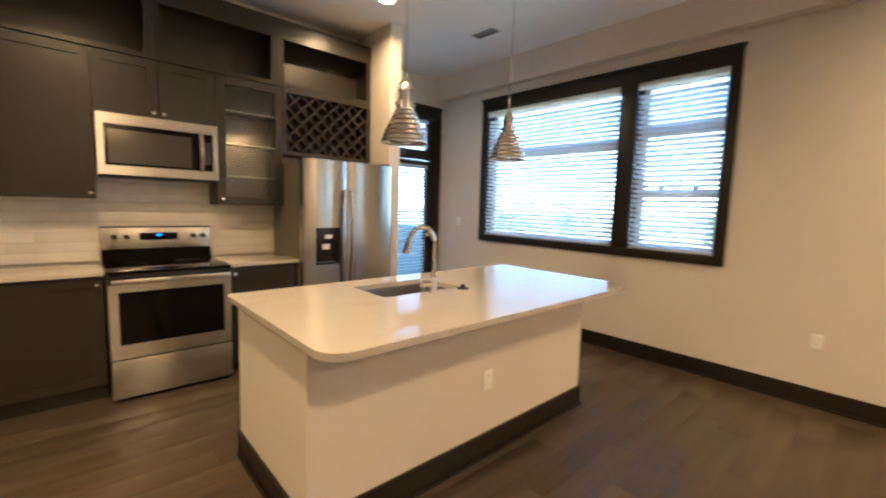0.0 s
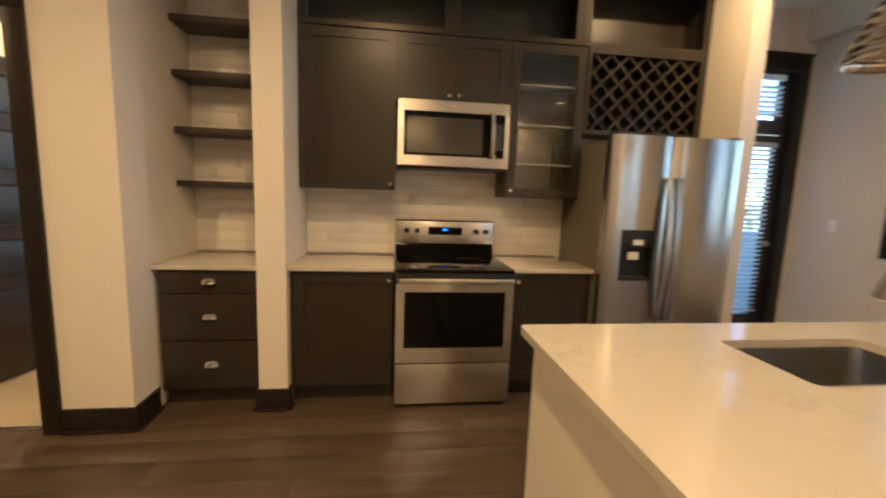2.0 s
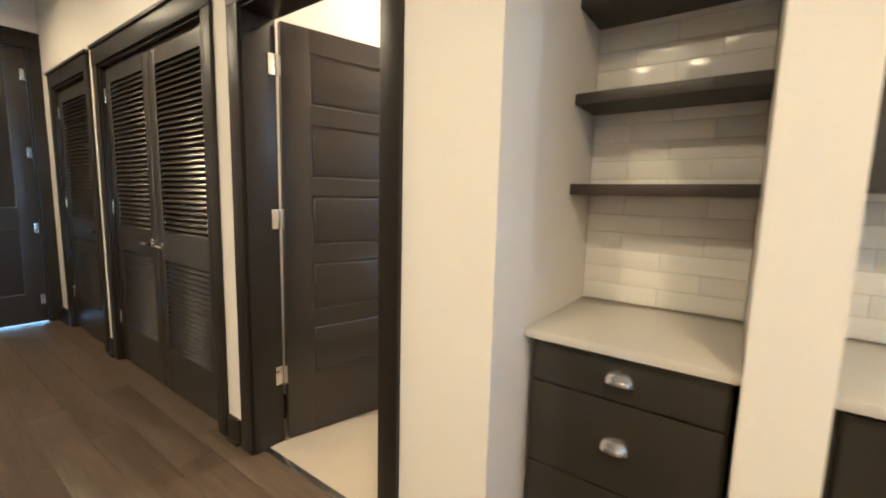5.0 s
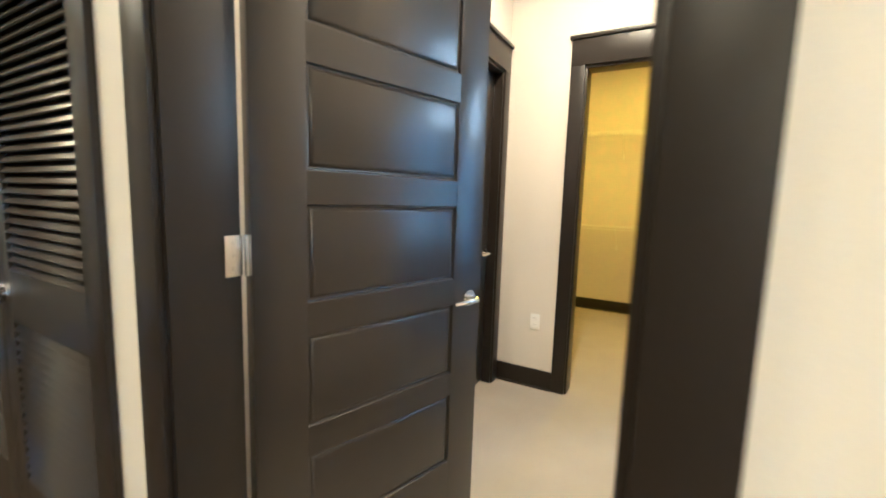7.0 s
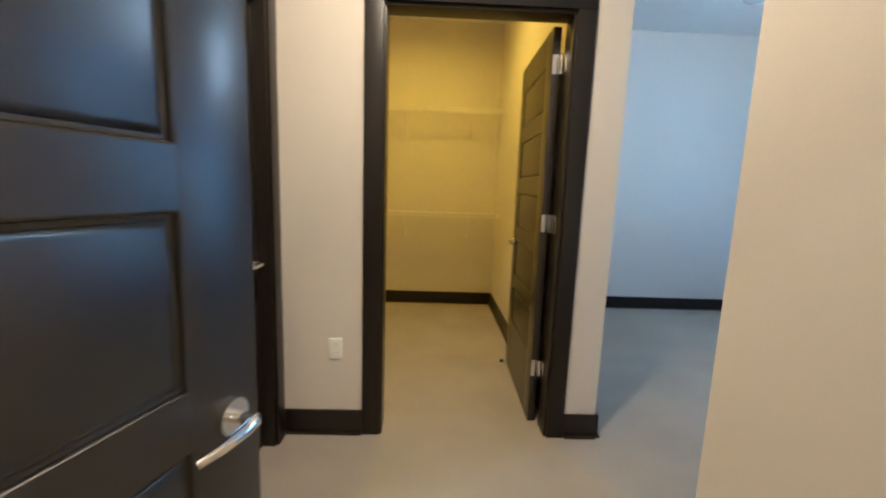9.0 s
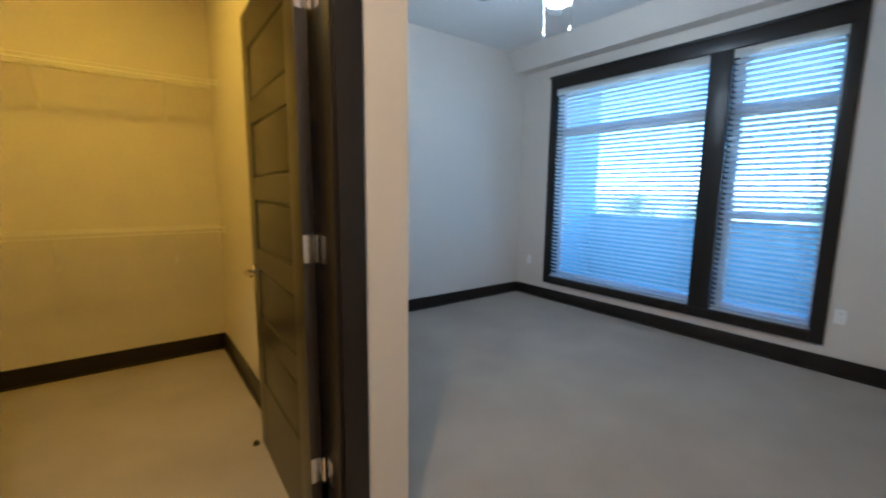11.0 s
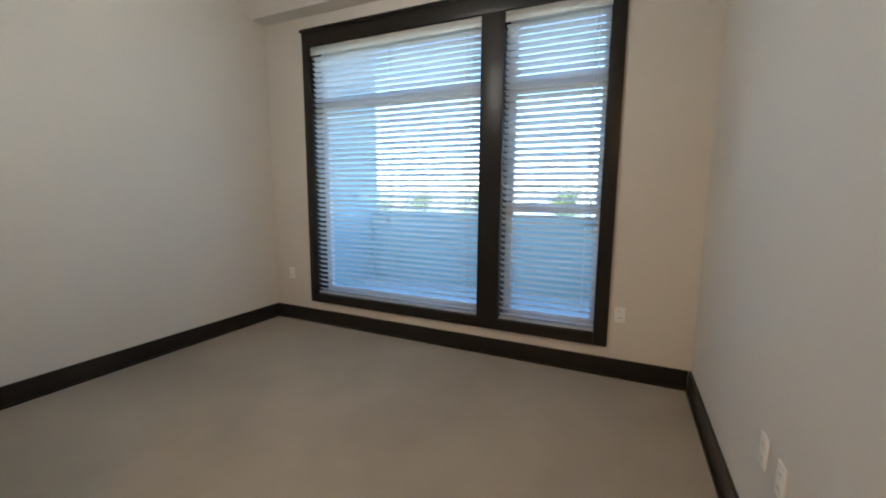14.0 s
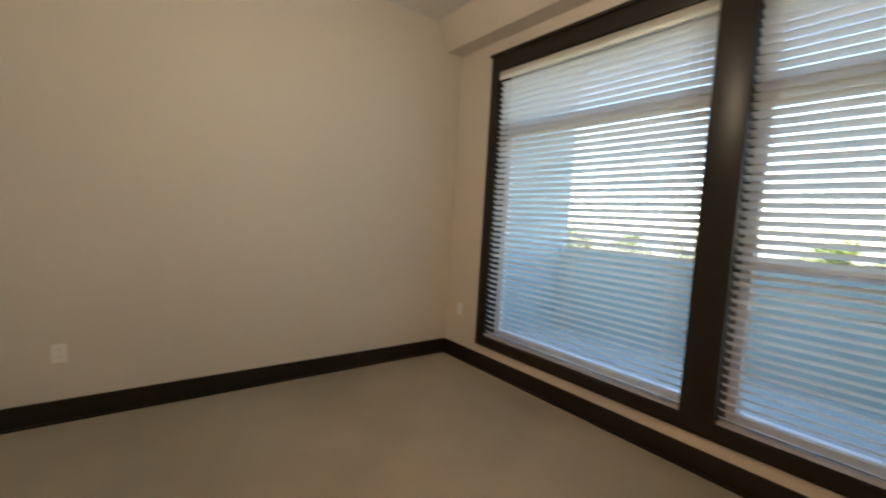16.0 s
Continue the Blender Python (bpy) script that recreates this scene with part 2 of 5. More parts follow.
add_veins(QUARTZ, (0.30, 0.24, 0.18), 0.24)
BLACK_GLASS = plain("black_glass", (0.004, 0.004, 0.004), 0.04)
BLACK_GLASS.node_tree.nodes["Principled BSDF"].inputs["Specular IOR Level"].default_value = 0.16
BLACK = material("black_plastic", (0.012, 0.012, 0.012), 0.35, vary=0.1, bump=0.03)
GLASS = plain("clear_glass", (1, 1, 1), 0.0, transmission=1.0, ior=1.02)
CAB_GLASS = plain("cabinet_glass", (0.97, 0.98, 0.98), 0.0, transmission=1.0, ior=1.5)
SHELF_GLASS = plain("shelf_glass_edge", (0.22, 0.24, 0.24), 0.12)
BLIND = material("white_blind", (0.85, 0.82, 0.77), 0.45, vary=0.03, bump=0.03)
VINYL = material("white_vinyl", (0.78, 0.79, 0.80), 0.4, vary=0.03, bump=0.02)
bt = BLIND.node_tree
tr_, mixer = bt.nodes.new("ShaderNodeBsdfTranslucent"), bt.nodes.new("ShaderNodeMixShader")
tr_.inputs["Color"].default_value = (0.86, 0.83, 0.78, 1)
mixer.inputs[0].default_value = 0.74
bt.links.new(bt.nodes["Principled BSDF"].outputs[0], mixer.inputs[1])
bt.links.new(tr_.outputs[0], mixer.inputs[2])
bt.links.new(mixer.outputs[0], bt.nodes["Material Output"].inputs["Surface"])
PLATE = plain("white_plate", (0.88, 0.87, 0.85), 0.35)
WIRE = plain("white_wire", (0.80, 0.78, 0.72), 0.4)
STUCCO = material("pale_stucco", (0.42, 0.55, 0.57), 0.9, vary=0.06, scale=1.5, grain=120, bump=0.4, depth=0.003)
CONCRETE = material("balcony_concrete", (0.40, 0.45, 0.46), 0.85, vary=0.12, scale=1.5, grain=80, bump=0.3)
LAMP_GLOW = plain("lamp_glow", (1.0, 0.72, 0.42), 0.5, emission=6)
CLOSET_GLOW = plain("closet_lamp_glow", (1.0, 0.46, 0.03), 0.5, emission=4)
FAN_GLOW = plain("fan_glass_glow", (1.0, 0.86, 0.68), 0.4, emission=9)
DISPLAY = plain("blue_display", (0.03, 0.14, 1.0), 0.4, emission=1.0)
WHITE_METAL = plain("white_enamel", (0.80, 0.79, 0.76), 0.35)
LEAF = material("leaves", (0.085, 0.11, 0.025), 0.6, vary=0.5, scale=0.8, grain=3, bump=0, random_value=0.3)
BARK = material("bark", (0.11, 0.085, 0.06), 0.9, vary=0.3, bump=0.5)
GRASS = material("far_ground", (0.30, 0.30, 0.23), 0.95, vary=0.35, scale=0.08, grain=1.5, bump=0)


# ---- structure ----
def wall(name, axis, s0, s1, b0, b1, openings=(), z1=CEILING_Z, z0=0.0, mat=None, label="plain greige painted wall"):
    """A wall along axis from s0 to s1, between b0 and b1 across; openings are (from, to, sill, head)."""
    bm = bmesh.new()

    def piece(a, b, lo, hi):
        if b - a > 1e-4 and hi - lo > 1e-4:
            add_box(bm, (a, b0, lo) if axis == "x" else (b0, a, lo), (b, b1, hi) if axis == "x" else (b1, b, hi))

    at = s0
    for a, b, sill, head in sorted(openings):
        piece(at, a, z0, z1)
        piece(a, b, z0, sill)
        piece(a, b, head, z1)
        at = b
    piece(at, s1, z0, z1)
    return solid(name, bm, mat or WALL, label, "wall", "structure")


KW = (2.24, 4.92, 1.06, 2.66)      # kitchen window opening
BW = (6.460, 9.110, 0.31, 2.68)      # bedroom window opening
wall("wall_kitchen_window", "y", -2.5, 5.96, 5.16, 5.36, [KW, (-2.0, 0.55, 1.06, 2.66)])
wall("wall_balcony_door", "x", 3.60, 5.16, 5.81, 5.96, [(4.10, 5.02, 0, 2.66)])
wall("wall_fridge_stub", "y", 4.72, 5.96, 3.47, 3.60)
SOUTH0, SOUTH1 = (-0.41, 5.66), (3.46, 5.82)      # the bedroom's south wall runs slightly askew
solid("wall_range", add_prism(bmesh.new(), [(-0.41, 5.37), (3.47, 5.37), (3.47, 5.96), (3.46, 5.96), SOUTH1, SOUTH0], 0.0, CEILING_Z), WALL, "plain greige painted wall", "wall", "structure")
wall("wall_nook_side", "y", 4.67, 5.37, -0.41, -0.255)
wall("wall_pillar", "y", 4.69, 5.37, 0.36, 0.53)
ENTRY_HEAD, CLOSET_HEAD = 2.21, 2.28
wall("wall_front", "x", -5.45, -0.255, 4.51, 4.67, [(-1.632, -0.708, 0, ENTRY_HEAD), (-3.62, -1.97, 0, 2.26), (-4.92, -3.92, 0, 2.26)])
wall("wall_entry", "y", -2.5, 4.51, -5.45, -5.30, [(3.49, 4.42, 0, 2.66)])
wall("wall_south", "x", -5.45, 5.36, -2.65, -2.50)
wall("wall_hall_side", "y", 4.67, 7.100, -1.96, -1.84, [(6.020, 6.860, 0, CLOSET_HEAD)])
wall("wall_closet_front", "x", -1.84, -0.08, 6.980, 7.100, [(-1.315, -0.352, 0, CLOSET_HEAD)])
wall("wall_closet_side", "y", 7.100, 9.69, -0.30, -0.08)
wall("wall_closet_far_side", "y", 7.100, 9.69, -2.52, -2.40)
wall("wall_closet_return", "x", -2.52, -1.84, 7.060, 7.100)
wall("wall_far", "x", -2.52, 3.66, 9.69, 9.880)
wall("wall_bedroom_window", "y", 5.96, 9.69, 3.46, 3.66, [BW])
wall("wall_utility_back", "x", -5.45, -1.96, 5.40, 5.50)
wall("wall_utility_side", "y", 4.67, 5.40, -5.45, -5.35)
wall("wall_bath_back", "y", 5.50, 7.100, -3.0, -2.9)
for name, lo, hi in (("ceiling_living", (-5.45, -2.65, CEILING_Z), (5.36, 5.96, CEILING_Z + 0.2)), ("ceiling_bedroom", (-5.45, 5.96, CEILING_Z), (3.66, 9.880, CEILING_Z + 0.2))):
    solid(name, box(lo, hi), CEILING, "white painted flat ceiling", "ceiling", "structure")
def sloped_beam(x_top, x_low, x_wall, y0, y1, z_low):
    """A boxed beam along y whose front leans out towards the ceiling."""
    bm = bmesh.new()
    ends = [[bm.verts.new((x, y, z)) for x, z in ((x_top, CEILING_Z), (x_low, z_low), (x_wall, z_low), (x_wall, CEILING_Z))] for y in (y0, y1)]
    bm.faces.new(ends[0])
    bm.faces.new(ends[1][::-1])
    for i in range(4):
        bm.faces.new((ends[0][i], ends[1][i], ends[1][(i + 1) % 4], ends[0][(i + 1) % 4]))
    return bm


solid("trim_beam_living", sloped_beam(4.97, 5.05, 5.16, -2.5, 5.81, 2.925), WALL, "boxed-in ceiling beam over the windows, wall coloured", "beam", "structure")
solid("trim_beam_bedroom", sloped_beam(3.15, 3.29, 3.46, 5.70, 9.69, 2.955), WALL, "boxed-in ceiling beam over the bedroom windows, wall coloured", "beam", "structure")
floor = solid("floor", box((-5.45, -2.65, -0.15), (5.16, 5.40, -0.003)), JOINT, "dark brown wood-look plank floor", "floor", "structure")
solid("floor_carpet", add_box(box((-1.84, 4.575, -0.003), (-0.41, 5.66, 0.004)), (-2.52, 5.66, -0.003), (3.46, 9.69, 0.004)), CARPET, "beige cut-pile carpet wall to wall", "carpet", "structure")
solid("floor_bedroom_slab", box((-5.45, 5.40, -0.15), (3.66, 9.880, -0.004)), CONCRETE, "concrete slab under the bedroom carpet", "floor", "structure")
solid("trim_threshold", box((-1.645, 4.55, -0.002), (-0.746, 4.585, 0.007), 0.003), NICKEL, "thin metal threshold strip between planks and carpet", "threshold", "structure")

BASE_H, BASE_T = 0.142, 0.016


def baseboard(x0, y0, x1, y1, side):
    """A skirting along a wall face from (x0, y0) to (x1, y1); side: the way it stands off the wall."""
    dx, dy = side
    lo = (min(x0, x1, x0 + dx * BASE_T, x1 + dx * BASE_T), min(y0, y1, y0 + dy * BASE_T, y1 + dy * BASE_T), 0)
    hi = (max(x0, x1, x0 + dx * BASE_T, x1 + dx * BASE_T), max(y0, y1, y0 + dy * BASE_T, y1 + dy * BASE_T), BASE_H)
    bm = box(lo, hi, 0.004)
    k = 2.0
    lo2 = (min(x0, x1, x0 + dx * BASE_T * k, x1 + dx * BASE_T * k), min(y0, y1, y0 + dy * BASE_T * k, y1 + dy * BASE_T * k), 0)
    hi2 = (max(x0, x1, x0 + dx * BASE_T * k, x1 + dx * BASE_T * k), max(y0, y1, y0 + dy * BASE_T * k, y1 + dy * BASE_T * k), 0.018)
    add_box(bm, lo2, hi2, 0.005)
    solid("baseboard", bm, TRIM, "dark brown painted baseboard", "baseboard", "structure")


for run in (
    (5.16, -2.5, 5.16, 5.81, (-1, 0)), (3.60, 5.81, 4.01, 5.81, (0, -1)), (3.60, 4.72, 3.60, 5.79, (1, 0)), (3.47, 4.72, 3.60, 4.72, (0, -1)),
    (-0.618, 4.51, -0.255, 4.51, (0, -1)), (-0.255, 4.494, -0.255, 4.75, (1, 0)), (0.36, 4.69, 0.53, 4.69, (0, -1)), (0.53, 4.674, 0.53, 4.75, (1, 0)), (0.36, 4.674, 0.36, 4.75, (-1, 0)),
    (-1.88, 4.51, -1.755, 4.51, (0, -1)), (-3.83, 4.51, -3.71, 4.51, (0, -1)), (-5.30, 4.51, -5.01, 4.51, (0, -1)), (-5.30, -2.5, -5.30, 3.40, (1, 0)), (-5.3, -2.5, 5.16, -2.5, (0, 1)),
    (-1.84, 4.68, -1.84, 5.930, (1, 0)), (-1.84, 6.980, -1.403, 6.980, (0, -1)), (-0.26, 6.980, -0.08, 6.980, (0, -1)), (-0.08, 6.964, -0.08, 9.69, (1, 0)), (-0.064, 9.69, 3.46, 9.69, (0, -1)), (3.46, 5.84, 3.46, 9.674, (-1, 0)),
    (-0.41, 4.68, -0.41, 5.66, (-1, 0)), (-0.30, 7.120, -0.30, 9.69, (-1, 0)), (-2.40, 9.69, -0.316, 9.69, (0, -1)), (-2.40, 7.100, -2.40, 9.674, (1, 0)),
):
    baseboard(*run)
sk_bm = bmesh.new()
for deep, high in ((BASE_T, BASE_H), (BASE_T * 2, 0.018)):
    add_prism(sk_bm, [(SOUTH0[0] - 0.016, SOUTH0[1]), SOUTH1, (SOUTH1[0], SOUTH1[1] + deep), (SOUTH0[0] - 0.016, SOUTH0[1] + deep)], 0.0, high)
solid("baseboard", sk_bm, TRIM, "dark brown painted baseboard", "baseboard", "structure")

CASE_W = 0.088


def casing(name, axis, s0, s1, head, face, out, top, wall_from, wall_to):
    """Side boards, a tall head board with a cap, and the jamb lining of a doorway. face: where the boards lie; out: the way they stand off."""
    th = thing(name, (0, 0, 0), "dark painted door casing with a tall head board and cap", "door frame", kind="structure")

    def b(nm, a, c, z0, z1, f0, f1, bev=0.003):
        f0, f1 = min(f0, f1), max(f0, f1)
        part(nm, box((a, f0, z0) if axis == "x" else (f0, a, z0), (c, f1, z1) if axis == "x" else (f1, c, z1), bev), TRIM, th)

    b("side_board", s0 - CASE_W, s0 + 0.006, 0, head - 0.002, face, face + out * 0.02)
    b("side_board", s1 - 0.006, s1 + CASE_W, 0, head - 0.002, face, face + out * 0.02)
    b("head_board", s0 - CASE_W, s1 + CASE_W, head - 0.002, top - 0.024, face, face + out * 0.022)
    b("cap", s0 - CASE_W - 0.015, s1 + CASE_W + 0.015, top - 0.024, top, face, face + out * 0.034)
    b("jamb", s0 + 0.0005, s0 + 0.02, 0, head - 0.0205, wall_from, wall_to, 0.002)
    b("jamb", s1 - 0.02, s1 - 0.0005, 0, head - 0.0205, wall_from, wall_to, 0.002)
    b("head_jamb", s0 + 0.0005, s1 - 0.0005, head - 0.02, head - 0.0005, wall_from, wall_to, 0.002)
    return th


casing("door_1", "x", -1.632, -0.708, ENTRY_HEAD, 4.51, -1, 2.37, 4.505, 4.674)
casing("door_2", "x", -3.62, -1.97, 2.26, 4.51, -1, 2.40, 4.505, 4.674)
casing("door_3", "x", -4.92, -3.92, 2.26, 4.51, -1, 2.40, 4.505, 4.674)
casing("door_4", "y", 3.49, 4.42, 2.66, -5.30, 1, 2.80, -5.45, -5.295)
casing("door_5", "x", -1.315, -0.352, CLOSET_HEAD, 6.980, -1, 2.47, 6.975, 7.105)
casing("door_6", "y", 6.020, 6.860, CLOSET_HEAD, -1.84, 1, 2.47, -1.96, -1.835)


# ---- doors ----
def lever(parent, x, z, front, way, out=-1):
    """A lever handle on the face y = front of a leaf; way: where the lever points; out: the side it stands off."""
    bm = cyl((x, front, z), (x, front + out * 0.012, z), 0.031, n=24)
    add_cyl(bm, (x, front + out * 0.012, z), (x, front + out * 0.05, z), 0.011)
    add_tube(bm, [(x, front + out * 0.05, z), (x + way * 0.03, front + out * 0.055, z), (x + way * 0.075, front + out * 0.053, z - 0.002), (x + way * 0.115, front + out * 0.045, z - 0.004)], [0.011, 0.0105, 0.009, 0.007])
    part("handle", bm, CHROME, parent, "polished chrome lever handle")


def hinge(parent, x, y, z, dx):
    bm = cyl((x, y, z - 0.05), (x, y, z + 0.05), 0.0075, n=12)
    add_box(bm, (min(x, x + dx), y - 0.002, z - 0.05), (max(x, x + dx), y + 0.002, z + 0.05), 0.001)
    add_cyl(bm, (x, y, z + 0.05), (x, y, z + 0.056), 0.009, 0.004, n=12)
    add_cyl(bm, (x, y, z - 0.056), (x, y, z - 0.05), 0.004, 0.009, n=12)
    part("hinge", bm, NICKEL, parent, "bright nickel butt hinge")


def open_hinge(door, pin, jamb, wide):
    """A butt hinge laid open: one leaf on the jamb's face, one on the door's edge, with the knuckle between; pin and jamb in the room's axes."""
    bm = cyl((pin[0], pin[1], pin[2] - 0.05), (pin[0], pin[1], pin[2] + 0.05), 0.0065, n=12)
    for dz in (-0.018, 0.018):
        add_cyl(bm, (pin[0], pin[1], pin[2] + dz - 0.001), (pin[0], pin[1], pin[2] + dz + 0.001), 0.0072, n=12)
    add_box(bm, (jamb[0], jamb[1], pin[2] - 0.05), (jamb[2], jamb[3], pin[2] + 0.05), 0.001)
    for dz in (-0.032, 0.0, 0.032):
        add_cyl(bm, (jamb[2], (jamb[1] + jamb[3]) / 2, pin[2] + dz), (jamb[2] + 0.0012, (jamb[1] + jamb[3]) / 2, pin[2] + dz), 0.0042, n=10)
    bmesh.ops.transform(bm, matrix=door.matrix_basis.inverted(), verts=bm.verts)
    add_box(bm, (-0.003, 0.001, pin[2] - 0.05), (0.0005, wide, pin[2] + 0.05), 0.001)
    for dz in (-0.032, 0.0, 0.032):
        add_cyl(bm, (-0.0042, wide * 0.6, pin[2] + dz), (-0.003, wide * 0.6, pin[2] + dz), 0.0042, n=10)
    part("hinge", bm, NICKEL, door, "bright nickel butt hinge")


def panel_door(at, turn, w, h, label, panels, stile=0.13, both=True, hinge_z=(0.37, 1.205, 1.98), lever_way=-1):
    """A leaf that hangs at its origin and reaches along +x; its faces are y = 0 and y = t."""
    t = 0.042
    d = thing("panel_door", at, label, "door", turn=turn)
    z0 = 0.012
    bm = bmesh.new()
    add_box(bm, (0, 0, z0), (stile, t, h), 0.002)
    add_box(bm, (w - stile, 0, z0), (w, t, h), 0.002)
    edges = [z0] + [v for p in panels for v in p] + [h]
    for lo, hi in zip(edges[0::2], edges[1::2]):
        add_box(bm, (stile - 0.001, 0.0005, lo), (w - stile + 0.001, t - 0.0005, hi))
    part("leaf_frame", bm, DOOR, d)
    for lo, hi in panels:
        pb = bmesh.new()
        for face, way in ((0.0, 1), (t, -1)):
            steps = []
            for inset, deep in ((0.0, 0.0008), (0.003, 0.0016), (0.006, 0.009), (0.009, 0.0105), (0.013, 0.0105), (0.0155, 0.007), (0.022, 0.0042), (0.0245, 0.0036)):
                steps.append([pb.verts.new((x, face + way * deep, z)) for x, z in ((stile + inset, lo + inset), (w - stile - inset, lo + inset), (w - stile - inset, hi - inset), (stile + inset, hi - inset))])
            for a_, b_ in zip(steps, steps[1:]):
                for i in range(4):
                    pb.faces.new((a_[i], a_[(i + 1) % 4], b_[(i + 1) % 4], b_[i]))
            pb.faces.new(steps[-1])
        part("panel", pb, DOOR, d)
    lever(d, w - 0.07, 1.0, 0, lever_way, -1)
    if both:
        lever(d, w - 0.07, 1.0, t, lever_way, 1)
    return d


FIVE = [(0.35, 0.628), (0.713, 0.985), (1.076, 1.35), (1.437, 1.717), (1.81, 2.075)]
bed_door = panel_door((-1.595, 4.69, 0), 74.3, 0.872, 2.19, "dark five-panel bedroom door standing ajar", FIVE, stile=0.145)
for hz in (0.385, 1.222, 1.98):
    open_hinge(bed_door, (-1.601, 4.682, hz), (-1.6115, 4.630, -1.6085, 4.676), 0.020)
closet_door = panel_door((-0.390, 7.118, 0), 88.3, 0.88, 2.25, "dark five-panel closet door opened into the closet", [(0.4, 0.66), (0.76, 1.02), (1.12, 1.37), (1.47, 1.73), (1.83, 2.08)])
for hz in (0.35, 1.21, 2.06):
    open_hinge(closet_door, (-0.383, 7.109, hz), (-0.374, 7.050, -0.3705, 7.103), 0.040)
bath_door = panel_door((-1.90, 6.042, 0), 90, 0.796, 2.25, "dark five-panel hall door, closed", [(0.4, 0.66), (0.76, 1.02), (1.12, 1.37), (1.47, 1.73), (1.83, 2.08)], both=False)
entry_door = panel_door((-5.36, 4.398, 0), -90, 0.886, 2.636, "tall dark apartment entry door with panels, closed", [(0.30, 0.95), (1.15, 2.50)], stile=0.14, both=False)
for hz in (0.24, 0.956, 1.684, 2.41):
    hinge(entry_door, 0.012, 0.044, hz, 0.03)

slat_bm = add_box(bmesh.new(), (-0.5, -0.021, -0.003), (0.5, 0.021, 0.003), 0.0015, pose(0, 0, 0, 52, 0, 0))
LOUVER = mesh_of("louver", slat_bm, DOOR)


def louver_door(x0, w, h, label, lever_at, group, hinge_side):
    d = thing("louvered_door", (x0, 4.535, 0), label, "door", group)
    t, st = 0.035, 0.10
    bands = [(0.30, 0.90), (1.08, 2.12)]
    bm = bmesh.new()
    add_box(bm, (0, 0, 0.012), (st, t, h), 0.002)
    add_box(bm, (w - st, 0, 0.012), (w, t, h), 0.002)
    for lo, hi in ((0.012, 0.30), (0.90, 1.08), (2.12, h)):
        add_box(bm, (st - 0.001, 0.0005, lo), (w - st + 0.001, t - 0.0005, hi))
    part("leaf_frame", bm, DOOR, d)
    for lo, hi in bands:
        bk = box((st, t - 0.004, lo), (w - st, t, hi))
        part("backing", bk, DOOR, d)
        n = round((hi - lo) / 0.034)
        for i in range(n):
            s = part("slat", LOUVER, None, d)
            s.location = (w / 2, 0.014, lo + (i + 0.5) * (hi - lo) / n)
            s.scale = (w - 2 * st - 0.002, 1, 1)
    if lever_at is not None:
        lever(d, lever_at, 1.0, 0, 1 if lever_at < w / 2 else -1, -1)
    for hz in (0.36, 1.22, 2.04):
        hinge(d, -0.002 if hinge_side < 0 else w + 0.002, -0.006, hz, 0.028 if hinge_side < 0 else -0.028)


louver_door(-3.597, 0.800, 2.235, "dark louvered utility closet door, closed", 0.73, "utility closet doors", -1)
louver_door(-2.793, 0.800, 2.235, "dark louvered utility closet door, closed", 0.07, "utility closet doors", 1)
louver_door(-4.897, 0.954, 2.235, "single dark louvered closet door, closed", 0.88, "utility closet doors", -1)


